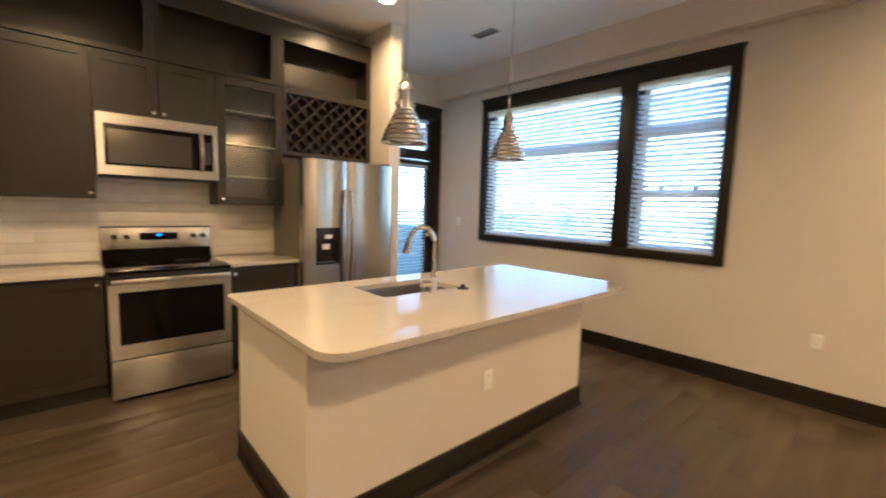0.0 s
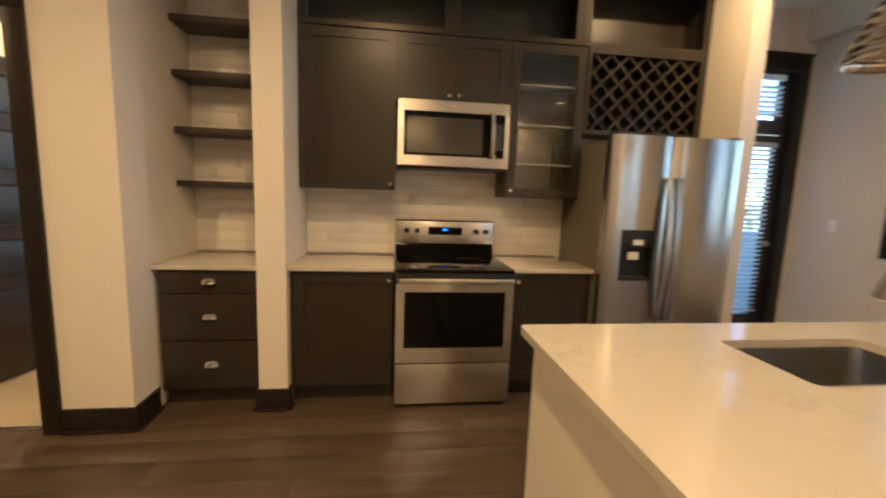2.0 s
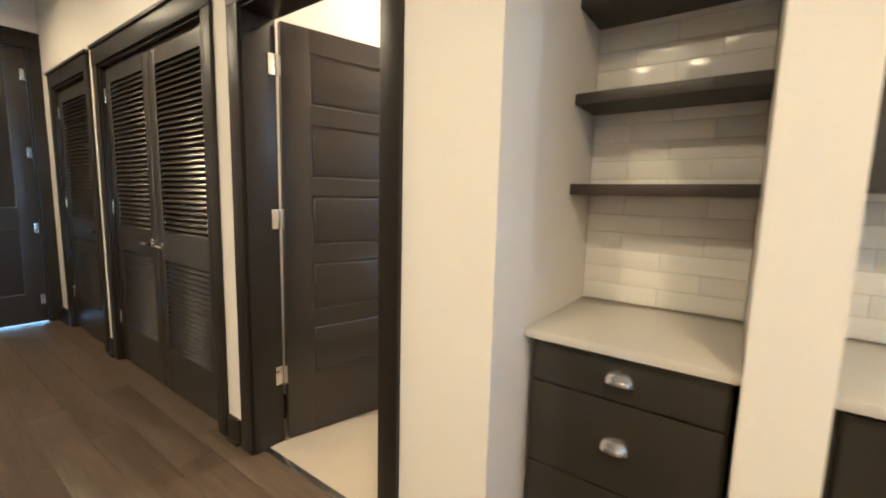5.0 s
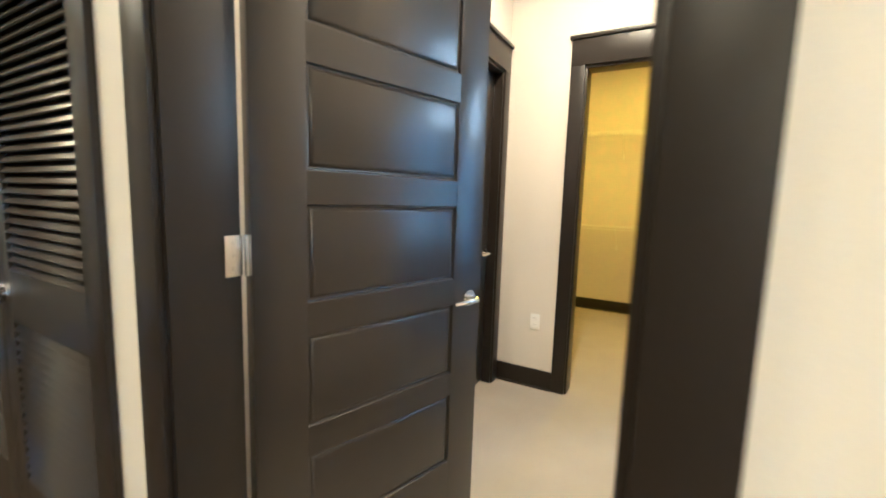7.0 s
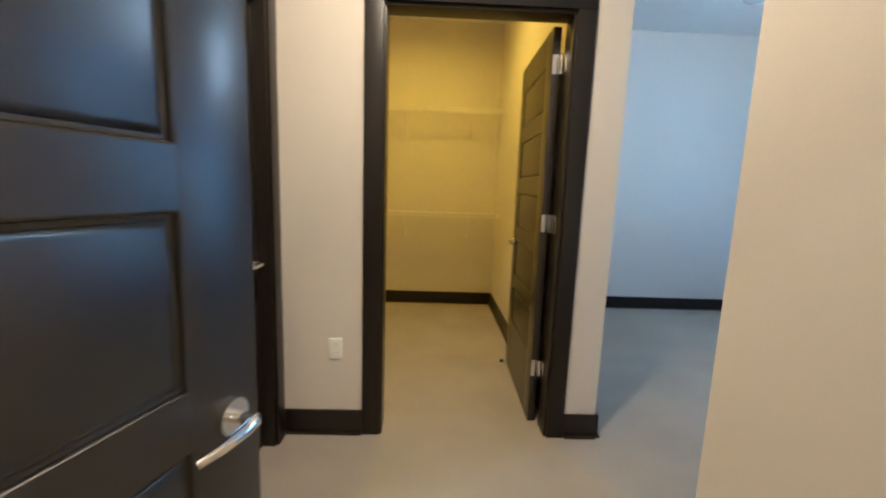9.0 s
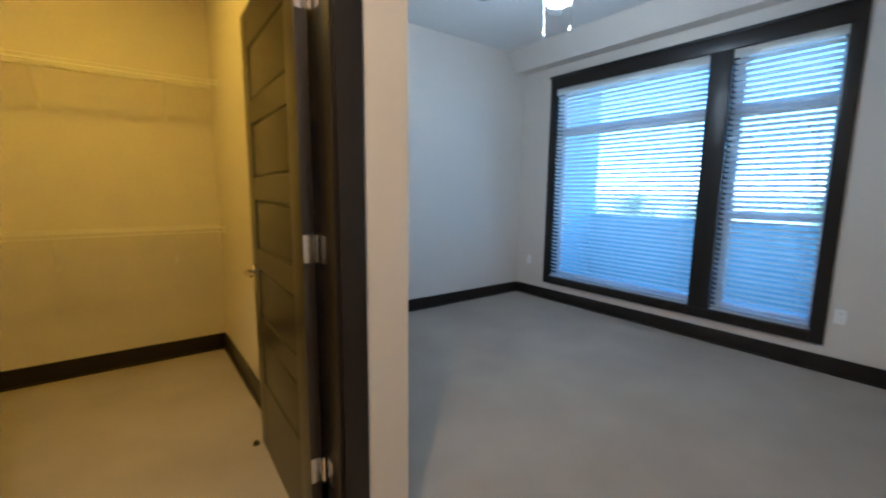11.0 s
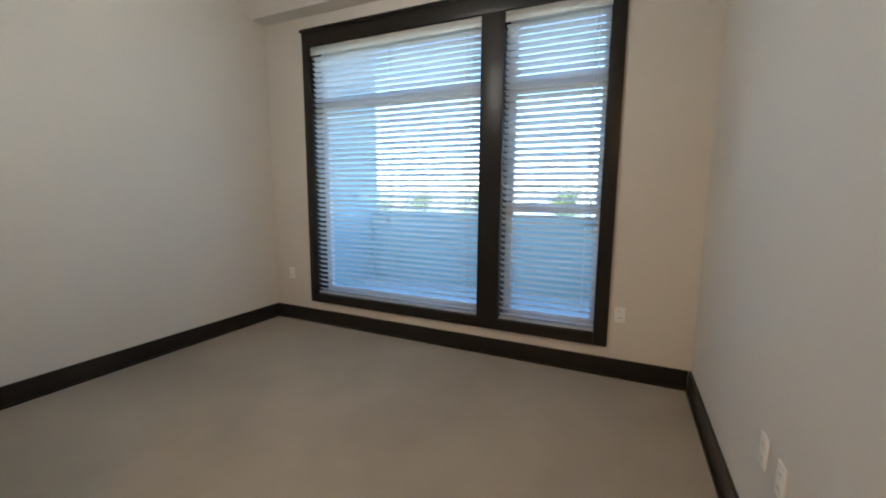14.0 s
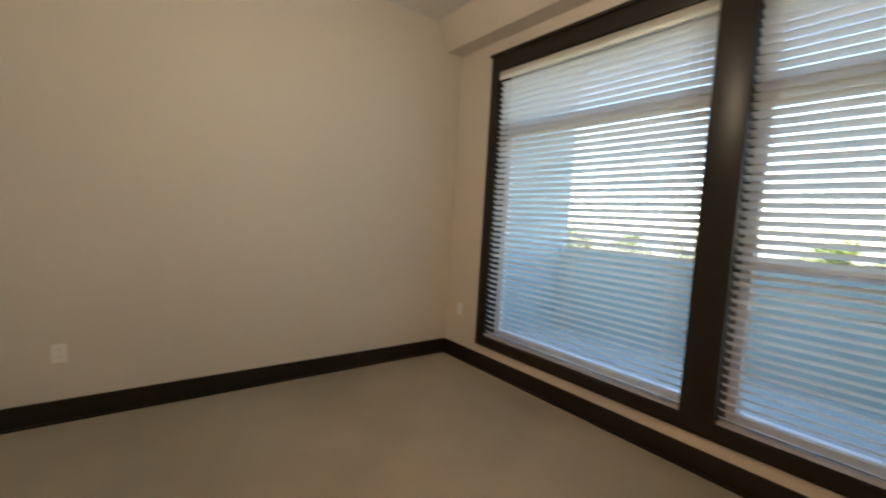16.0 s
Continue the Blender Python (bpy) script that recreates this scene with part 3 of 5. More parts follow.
# ---- windows and blinds ----
def window_unit(name, x, y0, y1, z0, z1, mull0, mull1, outer, label, rails):
    """Dark casing round a pair of windows in the wall whose inner face is x; rails: heights of the white cross rails in each bay."""
    oy0, oy1, oz0, oz1 = outer
    th = thing(name, (0, 0, 0), label, "window", kind="structure")
    f = x - 0.024
    part("side_casing", box((f, oy0, oz0), (x, y0 + 0.004, z1), 0.003), TRIM, th)
    part("side_casing", box((f, y1 - 0.004, oz0), (x, oy1, z1), 0.003), TRIM, th)
    part("head_casing", box((f - 0.002, oy0, z1), (x, oy1, oz1 - 0.026), 0.003), TRIM, th)
    part("cap", box((f - 0.016, oy0 - 0.016, oz1 - 0.026), (x, oy1 + 0.016, oz1), 0.004), TRIM, th)
    part("window_sill", box((f - 0.002, y0 + 0.004, oz0), (x + 0.001, y1 - 0.004, z0 + 0.004), 0.003), TRIM, th)
    part("mullion", box((f, mull0, z0 + 0.004), (x + 0.199, mull1, z1), 0.003), TRIM, th)
    for a, b in ((y0, mull0), (mull1, y1)):
        part("lining", box((x - 0.001, a + 0.0005, z0 + 0.0005), (x + 0.12, b - 0.0005, z0 + 0.012)), TRIM, th)
        part("lining", box((x - 0.001, a + 0.0005, z1 - 0.012), (x + 0.12, b - 0.0005, z1 - 0.0005)), TRIM, th)
        for e in ((a, a + 0.012) if a == y0 else (b - 0.012, b),):
            part("lining", box((x - 0.001, e[0] + 0.0005, z0 + 0.0125), (x + 0.12, e[1] - 0.0005, z1 - 0.0125)), TRIM, th)
    for (a, b), levels in zip(((y0, mull0), (mull1, y1)), rails):
        fx0, fx1 = x + 0.125, x + 0.185
        bm = bmesh.new()
        add_box(bm, (fx0, a, z0), (fx1, a + 0.055, z1), 0.004)
        add_box(bm, (fx0, b - 0.055, z0), (fx1, b, z1), 0.004)
        add_box(bm, (fx0, a + 0.055, z0), (fx1, b - 0.055, z0 + 0.06), 0.004)
        add_box(bm, (fx0, a + 0.055, z1 - 0.05), (fx1, b - 0.055, z1), 0.004)
        for rz, rh in levels:
            add_box(bm, (fx0, a + 0.055, rz - rh / 2), (fx1, b - 0.055, rz + rh / 2), 0.004)
            if rh < 0.07:
                for k in (0.3, 0.7):
                    yy = a + (b - a) * k
                    add_box(bm, (fx0 - 0.018, yy - 0.03, rz + rh / 2), (fx0 + 0.01, yy + 0.03, rz + rh / 2 + 0.02), 0.004)
        part("window_frame", bm, VINYL, th, "white vinyl window frame")
        edges = [z0 + 0.06] + sorted(v for rz, rh in levels for v in (rz - rh / 2, rz + rh / 2)) + [z1 - 0.05]
        for lo, hi in zip(edges[0::2], edges[1::2]):
            p = part("pane", box((x + 0.153, a + 0.054, lo - 0.001), (x + 0.157, b - 0.054, hi + 0.001)), GLASS, th)
            p.visible_shadow = False
    return th


sl = bmesh.new()
SLAT_W, SLAT_PITCH, SLAT_TILT = 0.050, 0.047, 33
for i in range(4):
    u0, u1 = -SLAT_W / 2 + SLAT_W * i / 4, -SLAT_W / 2 + SLAT_W * (i + 1) / 4
    c0, c1 = 0.0028 * (1 - (2 * u0 / SLAT_W) ** 2), 0.0028 * (1 - (2 * u1 / SLAT_W) ** 2)
    vs = [sl.verts.new(p) for p in ((u0, -0.5, c0), (u1, -0.5, c1), (u1, 0.5, c1), (u0, 0.5, c0), (u0, -0.5, c0 - 0.0028), (u1, -0.5, c1 - 0.0028), (u1, 0.5, c1 - 0.0028), (u0, 0.5, c0 - 0.0028))]
    for f in ((0, 1, 2, 3), (7, 6, 5, 4), (0, 4, 5, 1), (2, 6, 7, 3)) + (((0, 3, 7, 4),) if i == 0 else ()) + (((1, 5, 6, 2),) if i == 3 else ()):
        sl.faces.new([vs[k] for k in f])
bmesh.ops.remove_doubles(sl, verts=sl.verts, dist=1e-6)
SLAT = mesh_of("blind_slat", sl, BLIND)


def venetian(x, y0, y1, z0, z1, label, group):
    """A blind whose slats are centred on x, with its outer edges lower than the inner ones."""
    b = thing("venetian_blind", (x, (y0 + y1) / 2, z0), label, "window blind", group)
    w, h = y1 - y0, z1 - z0
    part("valance", box((-0.036, -w / 2, h - 0.075), (-0.026, w / 2, h), 0.003), BLIND, b)
    part("headrail", box((-0.024, -w / 2 + 0.004, h - 0.045), (0.026, w / 2 - 0.004, h - 0.003), 0.002), BLIND, b)
    part("bottom_rail", box((-0.026, -w / 2 + 0.003, 0.004), (0.026, w / 2 - 0.003, 0.024), 0.005), BLIND, b)
    n = int((h - 0.10) / SLAT_PITCH)
    for i in range(n):
        s = part("slat", SLAT, None, b)
        s.matrix_basis = pose(0, 0, 0.045 + i * SLAT_PITCH, 0, SLAT_TILT + random.uniform(-1.2, 1.2), 0) @ Matrix.Diagonal((1, w - 0.008, 1, 1))
    for k in (-0.42, 0.0, 0.42) if w > 1.2 else (-0.36, 0.36):
        bm = bmesh.new()
        for xx in (-0.027, 0.027):
            add_box(bm, (xx - 0.0012, k * w - 0.0015, 0.02), (xx + 0.0012, k * w + 0.0015, h - 0.04))
        part("ladder_cord", bm, BLIND, b)
    bm = cyl((-0.045, -w / 2 + 0.07, h - 0.08), (-0.045, -w / 2 + 0.07, h * 0.42), 0.0022, n=8)
    add_cyl(bm, (-0.045, -w / 2 + 0.07, h * 0.42 - 0.05), (-0.045, -w / 2 + 0.07, h * 0.42), 0.007, 0.004, n=10)
    part("cord", bm, BLIND, b, "pull cord with small tassel")


window_unit("window_1", 5.16, KW[0], KW[1], KW[2], KW[3], 2.99, 3.16, (2.16, 5.01, 0.985, 2.815), "pair of kitchen windows in a dark casing", [((2.2, 0.09), (1.62, 0.06)), ((2.12, 0.09),)])
window_unit("window_2", 3.46, BW[0], BW[1], BW[2], BW[3], 7.210, 7.395, (6.370, 9.200, 0.225, 2.835), "pair of tall bedroom windows in a dark casing", [((2.16, 0.10), (1.22, 0.06)), ((2.18, 0.10),)])
window_unit("window_3", 5.16, -2.0, 0.55, 1.06, 2.66, -0.80, -0.63, (-2.08, 0.64, 0.985, 2.815), "pair of living room windows in a dark casing", [((2.12, 0.09),), ((2.2, 0.09), (1.62, 0.06))])
venetian(5.215, -1.985, -0.805, 1.075, 2.645, "white slatted blind lowered over a living room window", "living room blinds")
venetian(5.215, -0.625, 0.535, 1.075, 2.645, "white slatted blind lowered over a living room window", "living room blinds")
venetian(5.178, 2.244, 2.987, 1.066, 2.652, "white slatted blind lowered over the narrow kitchen window", "kitchen blinds")
venetian(5.178, 3.163, 4.916, 1.066, 2.652, "white slatted blind lowered over the wide kitchen window", "kitchen blinds")
venetian(3.478, 6.464, 7.207, 0.316, 2.672, "white slatted blind lowered over the narrow bedroom window", "bedroom blinds")
venetian(3.478, 7.398, 9.106, 0.316, 2.672, "white slatted blind lowered over the wide bedroom window", "bedroom blinds")

# balcony door with a glazed transom above it
bd = thing("balcony_door", (4.56, 5.86, 0), "dark balcony door with a full glass pane and transom", "door")
part("leaf_frame", add_box(add_box(add_box(box((-0.44, 0, 0.012), (-0.33, 0.05, 2.06), 0.003), (0.33, 0, 0.012), (0.44, 0.05, 2.06), 0.003), (-0.331, 0.001, 0.012), (0.331, 0.049, 0.26)), (-0.331, 0.001, 1.96), (0.331, 0.049, 2.06)), DOOR, bd)
gp = part("pane", box((-0.331, 0.022, 0.259), (0.331, 0.028, 1.961)), GLASS, bd)
gp.visible_shadow = False
part("transom_frame", add_box(add_box(add_box(box((-0.459, 0, 2.07), (-0.33, 0.06, 2.655), 0.003), (0.33, 0, 2.07), (0.459, 0.06, 2.655), 0.003), (-0.331, 0.001, 2.07), (0.331, 0.059, 2.21)), (-0.331, 0.001, 2.60), (0.331, 0.059, 2.655)), DOOR, bd)
tp = part("transom_pane", box((-0.331, 0.026, 2.209), (0.331, 0.032, 2.601)), GLASS, bd)
tp.visible_shadow = False
lever(bd, 0.385, 1.0, 0, -1, -1)
casing("door_7", "x", 4.10, 5.02, 2.66, 5.81, -1, 2.815, 5.80, 5.955)
for w0, z0, z1, nm in ((0.66, 0.30, 1.99, "white blind lowered over the balcony door's glass"), (0.66, 2.24, 2.62, "small white blind over the balcony door's transom")):
    v = thing("venetian_blind", (4.56, 5.835, z0), nm, "window blind", "balcony door blinds")
    h = z1 - z0
    part("headrail", box((-w0 / 2, -0.022, h - 0.05), (w0 / 2, 0.022, h), 0.003), BLIND, v)
    part("bottom_rail", box((-w0 / 2, -0.02, 0), (w0 / 2, 0.02, 0.018), 0.004), BLIND, v)
    for i in range(int((h - 0.07) / 0.045)):
        s = part("slat", SLAT, None, v)
        s.matrix_basis = pose(0, 0, 0.04 + i * 0.045, 0, 0, 90) @ pose(0, 0, 0, 0, SLAT_TILT, 0) @ Matrix.Diagonal((0.8, w0 - 0.01, 1, 1))

# ---- outside ----
solid("balcony_floor", box((3.66, 5.96, -0.25), (5.9, 10.260, -0.04)), CONCRETE, "grey concrete balcony floor", "balcony floor", "structure")
solid("wall_balcony_parapet", box((5.8, 5.96, -0.3), (5.95, 10.260, 1.035), 0.01), STUCCO, "pale solid balcony parapet", "parapet", "structure")
solid("wall_balcony_end", box((3.66, 10.100, -0.3), (5.95, 10.260, 3.4), 0.01), STUCCO, "pale stucco wall at the balcony's end", "wall", "structure")
# unseen mass over the ceilings, added to keep the sun off the parapet
solid("roof_block", box((-5.45, -2.65, CEILING_Z + 0.2), (3.66, 9.880, 9.0)), STUCCO, "unseen block added above the apartment to shade the balcony", "building", "structure")
solid("ground", box((-900, -900, -7.3), (900, 900, -7.0)), GRASS, "distant green and tan ground", "ground", "structure")


def tree(x, y, h, spread, seed):
    rnd = random.Random(seed)
    t = thing("tree", (x, y, -7.0), "leafy yellow-green tree beyond the building", "tree", "distant trees")
    bm = bmesh.new()
    add_tube(bm, [(0, 0, 0), (0.1, 0.05, h * 0.3), (-0.05, 0.1, h * 0.6), (0.05, 0, h * 0.85)], [0.22, 0.17, 0.11, 0.04], 8)
    for k in range(6):
        a, z = k * 1.1 + rnd.random(), h * rnd.uniform(0.3, 0.65)
        add_tube(bm, [(0, 0, z), (math.cos(a) * spread * 0.4, math.sin(a) * spread * 0.4, z + h * 0.12), (math.cos(a) * spread * 0.75, math.sin(a) * spread * 0.75, z + h * 0.2)], [0.09, 0.06, 0.02], 6)
    part("trunk", bm, BARK, t)
    verts, faces = [], []
    for c in range(26):
        a, rr, zz = rnd.uniform(0, 6.28), spread * math.sqrt(rnd.random()), rnd.uniform(0.42, 1.0)
        rr *= 0.35 + 0.9 * math.sin(math.pi * min(1, (zz - 0.3) / 0.75))
        centre = Vector((rr * math.cos(a), rr * math.sin(a), h * zz))
        for q in range(70):
            p = centre + Vector((rnd.gauss(0, 1), rnd.gauss(0, 1), rnd.gauss(0, 0.7))) * spread * 0.2
            n = Vector((rnd.gauss(0, 1), rnd.gauss(0, 1), rnd.gauss(0, 1))).normalized()
            u = n.orthogonal().normalized() * rnd.uniform(0.12, 0.24)
            w = n.cross(u) * 0.6
            k = len(verts)
            verts += [p - u, p + w, p + u, p - w]
            faces.append((k, k + 1, k + 2, k + 3))
    me = bpy.data.meshes.new("crown")
    me.from_pydata(verts, [], faces)
    me.materials.append(LEAF)
    part("crown", me, None, t)


for i, (tx, ty, th_, sp) in enumerate(((60, 15, 8.6, 2.6), (78, 60, 7.6, 3.6), (80, 50, 7.2, 3.4), (74, 78, 8.0, 3.6), (88, 40, 7.6, 4.0), (82, 70, 7.5, 3.4), (90, 22, 6.6, 3.4))):
    tree(tx, ty, th_, sp, 40 + i)

# ---- kitchen ----
def ring(x0, x1, z0, z1, l, r, b, t, y, deep, bevel=0.002):
    """A flat frame of one piece round an opening, with its face at y."""
    bm = bmesh.new()
    rows = []
    for yy in (y, y + deep):
        rows.append([bm.verts.new((x, yy, z)) for x, z in ((x0, z0), (x1, z0), (x1, z1), (x0, z1), (x0 + l, z0 + b), (x1 - r, z0 + b), (x1 - r, z1 - t), (x0 + l, z1 - t))])
    f, k = rows
    for i in range(4):
        j = (i + 1) % 4
        bm.faces.new((f[i], f[j], f[4 + j], f[4 + i]))
        bm.faces.new((k[j], k[i], k[4 + i], k[4 + j]))
        bm.faces.new((f[j], f[i], k[i], k[j]))
        bm.faces.new((f[4 + i], f[4 + j], k[4 + j], k[4 + i]))
    sharp = [e for e in bm.edges if e.calc_face_angle(0) > 1.0 and (e.verts[0] in f and e.verts[1] in f)]
    bmesh.ops.bevel(bm, geom=sharp, offset=bevel, segments=2, affect="EDGES")
    return bm


def shaker(parent, x0, x1, z0, z1, y, name="door", rail=0.062, panel_mat=None, t=0.02):
    """A framed door or drawer front whose face is y, towards -y."""
    d = part(name, ring(x0, x1, z0, z1, rail, rail, rail, rail, y, t), CABINET, parent)
    pb = box((x0 + rail - 0.004, y + 0.009, z0 + rail - 0.004), (x1 - rail + 0.004, y + 0.014, z1 - rail + 0.004))
    gl = part("glass_panel" if panel_mat else "centre_panel", pb, panel_mat or CABINET, d)
    gl.visible_shadow = panel_mat is None
    return d


def knob(parent, x, y, z):
    bm = cyl((x, y, z), (x, y - 0.014, z), 0.006, n=12)
    prof = [(0.007, 0), (0.014, 0.006), (0.0155, 0.011), (0.012, 0.016), (0.0005, 0.018)]
    k = bmesh.new()
    add_lathe(k, prof, n=18)
    bmesh.ops.transform(k, matrix=Matrix.Translation((x, y - 0.010, z)) @ pose(0, 0, 0, 90, 0, 0), verts=k.verts)
    me = bpy.data.meshes.new("tmp")
    k.to_mesh(me)
    bm.from_mesh(me)
    bpy.data.meshes.remove(me)
    part("knob", bm, CHROME, parent, "round polished chrome knob")


def cup_pull(parent, x, y, z):
    """A quarter dome open at its underside."""
    bm = bmesh.new()
    rows = []
    for i in range(9):
        a = math.pi / 2 * i / 8
        c = max(math.cos(a), 0.02)
        rows.append([bm.verts.new((x - 0.046 * math.cos(math.pi * j / 18) * (0.15 + 0.85 * c ** 0.6), y - 0.0005 - 0.034 * math.sin(math.pi * j / 18) ** 0.8 * c, z - 0.017 + 0.038 * math.sin(a))) for j in range(19)])
    for r0, r1 in zip(rows, rows[1:]):
        for j in range(18):
            bm.faces.new((r0[j], r0[j + 1], r1[j + 1], r1[j]))
    bmesh.ops.recalc_face_normals(bm, faces=bm.faces[:])
    bmesh.ops.solidify(bm, geom=bm.faces[:], thickness=0.0015)
    p = part("cup_pull", bm, CHROME, parent, "polished chrome cup pull")
    for f in p.data.polygons:
        f.use_smooth = True


CAB_TOP = 0.884


def base_cabinet(name, x0, x1, label):
    c = thing(name, (0, 0, 0), label, "cabinet")
    part("body", box((x0, 4.785, 0.10), (x1, 5.36, CAB_TOP - 0.001), 0.001), CABINET, c)
    part("toe_kick", box((x0, 4.83, 0.0), (x1, 4.86, 0.10)), CABINET_IN, c)
    return c


dr = base_cabinet("drawer_cabinet", -0.235, 0.345, "dark cabinet with three drawers in the nook")
for lo, hi in ((0.735, 0.872), (0.435, 0.728), (0.118, 0.428)):
    f = part("drawer", box((-0.228, 4.762, lo), (0.338, 4.784, hi), 0.003), CABINET, dr)
    cup_pull(f, 0.06, 4.762, (lo + hi) / 2 + 0.01)
left = base_cabinet("base_cabinet", 0.535, 1.182, "dark base cabinet with one wide framed door")
knob(shaker(left, 0.56, 1.172, 0.118, 0.868, 4.762), 1.148, 4.762, 0.822)
right = base_cabinet("base_cabinet", 1.968, 2.53, "dark base cabinet with one framed door beside the range")
knob(shaker(right, 1.978, 2.515, 0.118, 0.868, 4.762), 2.008, 4.762, 0.822)
for x0, x1, nm in ((-0.2545, 0.3595, "white quartz worktop in the shelf nook"), (0.5305, 1.186, "white quartz worktop beside the range"), (1.964, 2.535, "short white quartz worktop beside the refrigerator")):
    solid("worktop", box((x0, 4.735, CAB_TOP), (x1, 5.362, 0.914), 0.004), QUARTZ, nm, "worktop")

# upper cabinets
UY, UB = 5.08, 5.362


def carcass(c, x0, x1, z0, z1, mat=CABINET, t=0.018, y0=5.101):
    part("side_panel", box((x0, y0, z0), (x0 + t, UB, z1)), mat, c)
    part("side_panel", box((x1 - t, y0, z0), (x1, UB, z1)), mat, c)
    part("bottom_panel", box((x0 + t, y0 + 0.001, z0), (x1 - t, UB, z0 + t)), mat, c)
    part("top_panel", box((x0 + t, y0 + 0.001, z1 - t), (x1 - t, UB, z1)), mat, c)
    part("back_panel", box((x0 + t, UB - 0.012, z0 + t), (x1 - t, UB - 0.001, z1 - t)), mat, c)


def face_frame(c, x0, x1, z0, z1, l, r, b, t):
    part("face_frame", ring(x0, x1, z0, z1, l, r, b, t, UY, 0.02), CABINET, c)


DECK = 2.462
u1 = thing("wall_cabinet", (0, 0, 0), "dark wall cabinet with one tall framed door", "cabinet", "upper cabinets")
carcass(u1, 0.535, 1.183, 1.40, DECK - 0.001)
part("filler", box((0.535, UY + 0.004, 1.402), (0.556, UY + 0.021, DECK - 0.002)), CABINET, u1)
knob(shaker(u1, 0.558, 1.178, 1.402, 2.452, UY), 1.15, UY, 1.442)
u2 = thing("wall_cabinet", (0, 0, 0), "short dark wall cabinet with paired doors over the microwave", "cabinet", "upper cabinets")
carcass(u2, 1.184, 1.974, 2.018, DECK - 0.001)
knob(shaker(u2, 1.192, 1.574, 2.022, 2.452, UY), 1.545, UY, 2.06)
knob(shaker(u2, 1.580, 1.966, 2.022, 2.452, UY), 1.61, UY, 2.06)
u3 = thing("wall_cabinet", (0, 0, 0), "dark wall cabinet with a glass door and inner shelves", "cabinet", "upper cabinets")
carcass(u3, 1.975, 2.538, 1.38, DECK - 0.001, CABINET_IN)
knob(shaker(u3, 1.985, 2.53, 1.384, 2.452, UY, panel_mat=CAB_GLASS), 2.012, UY, 1.43)
for sz in (1.62, 1.90, 2.18):
    part("shelf", box((1.994, 5.13, sz), (2.519, 5.345, sz + 0.012), 0.002), SHELF_GLASS, u3, "glass shelf")
u4 = thing("wine_rack_cabinet", (0, 0, 0), "dark wall cabinet with a diagonal lattice wine rack", "cabinet", "upper cabinets")
carcass(u4, 2.539, 3.468, 1.86, DECK - 0.001, CABINET_IN)
face_frame(u4, 2.539, 3.468, 1.86, DECK - 0.001, 0.028, 0.05, 0.03, 0.04)
LX0, LX1, LZ0, LZ1 = 2.568, 3.417, 1.891, 2.42


def lattice(c, sign):
    pitch, w, z_mid = 0.135, 0.019, (LZ0 + LZ1) / 2
    k = -8
    while k < 9:
        cx = (LX0 + LX1) / 2 + k * pitch
        pts = []
        for z in (LZ0, LZ1):
            x = cx + sign * (z - z_mid)
            pts.append([x, z])
        (xa, za), (xb, zb) = pts
        lo, hi = max(LX0, min(xa, xb)), min(LX1, max(xa, xb))
        k += 1
        if hi - lo < 0.03:
            continue
        z_lo, z_hi = z_mid + sign * (lo - cx), z_mid + sign * (hi - cx)
        p0, p1 = Vector((lo, 0, z_lo)), Vector((hi, 0, z_hi))
        mid, length = (p0 + p1) / 2, (p1 - p0).length - 0.012
        m = Matrix.Translation((mid.x, 5.138 + (0.0 if sign > 0 else 0.0022), mid.z)) @ Matrix.Rotation(-sign * math.pi / 4, 4, "Y")
        part("lattice_strip", add_box(bmesh.new(), (-length / 2, -0.045, -w / 2 * 0.8), (length / 2, 0.045, w / 2 * 0.8), 0.0, m), CABINET, c)


lattice(u4, 1)
lattice(u4, -1)
for x0, x1, l, r in ((0.535, 1.556, 0.06, 0.055), (1.557, 2.488, 0.05, 0.055), (2.489, 3.468, 0.055, 0.05)):
    c = thing("open_cubby", (0, 0, 0), "dark open cubby box above the wall cabinets, empty", "cabinet", "open cubbies")
    carcass(c, x0, x1, DECK, 3.05, CABINET_IN)
    face_frame(c, x0, x1, DECK, 3.05, l, r, 0.038, 0.17)

def bow_handle(hx, half, z0, z1, stand, bow, back):
    """An upright bar that bows forward, on two short feet."""
    bm = bmesh.new()
    rings = []
    for i in range(25):
        u = i / 24
        y = -stand - bow * math.sin(math.pi * u) ** 0.8
        rings.append([bm.verts.new((hx + half * cx, y + 0.010 * cy, z0 + (z1 - z0) * u)) for cx, cy in ((-1, -0.2), (-0.8, -0.8), (-0.3, -1), (0.3, -1), (0.8, -0.8), (1, -0.2), (1, 0.7), (0.8, 1), (-0.8, 1), (-1, 0.7))])
    for r0, r1 in zip(rings, rings[1:]):
        for j in range(10):
            bm.faces.new((r0[j], r0[(j + 1) % 10], r1[(j + 1) % 10], r1[j]))
    bm.faces.new(rings[0][::-1])
    bm.faces.new(rings[-1])
    for za, zb in ((z0 + 0.002, z0 + 0.036), (z1 - 0.036, z1 - 0.002)):
        add_box(bm, (hx - half * 0.7, -stand - 0.002, za), (hx + half * 0.7, back, zb), 0.004)
    bmesh.ops.recalc_face_normals(bm, faces=bm.faces[:])
    return bm


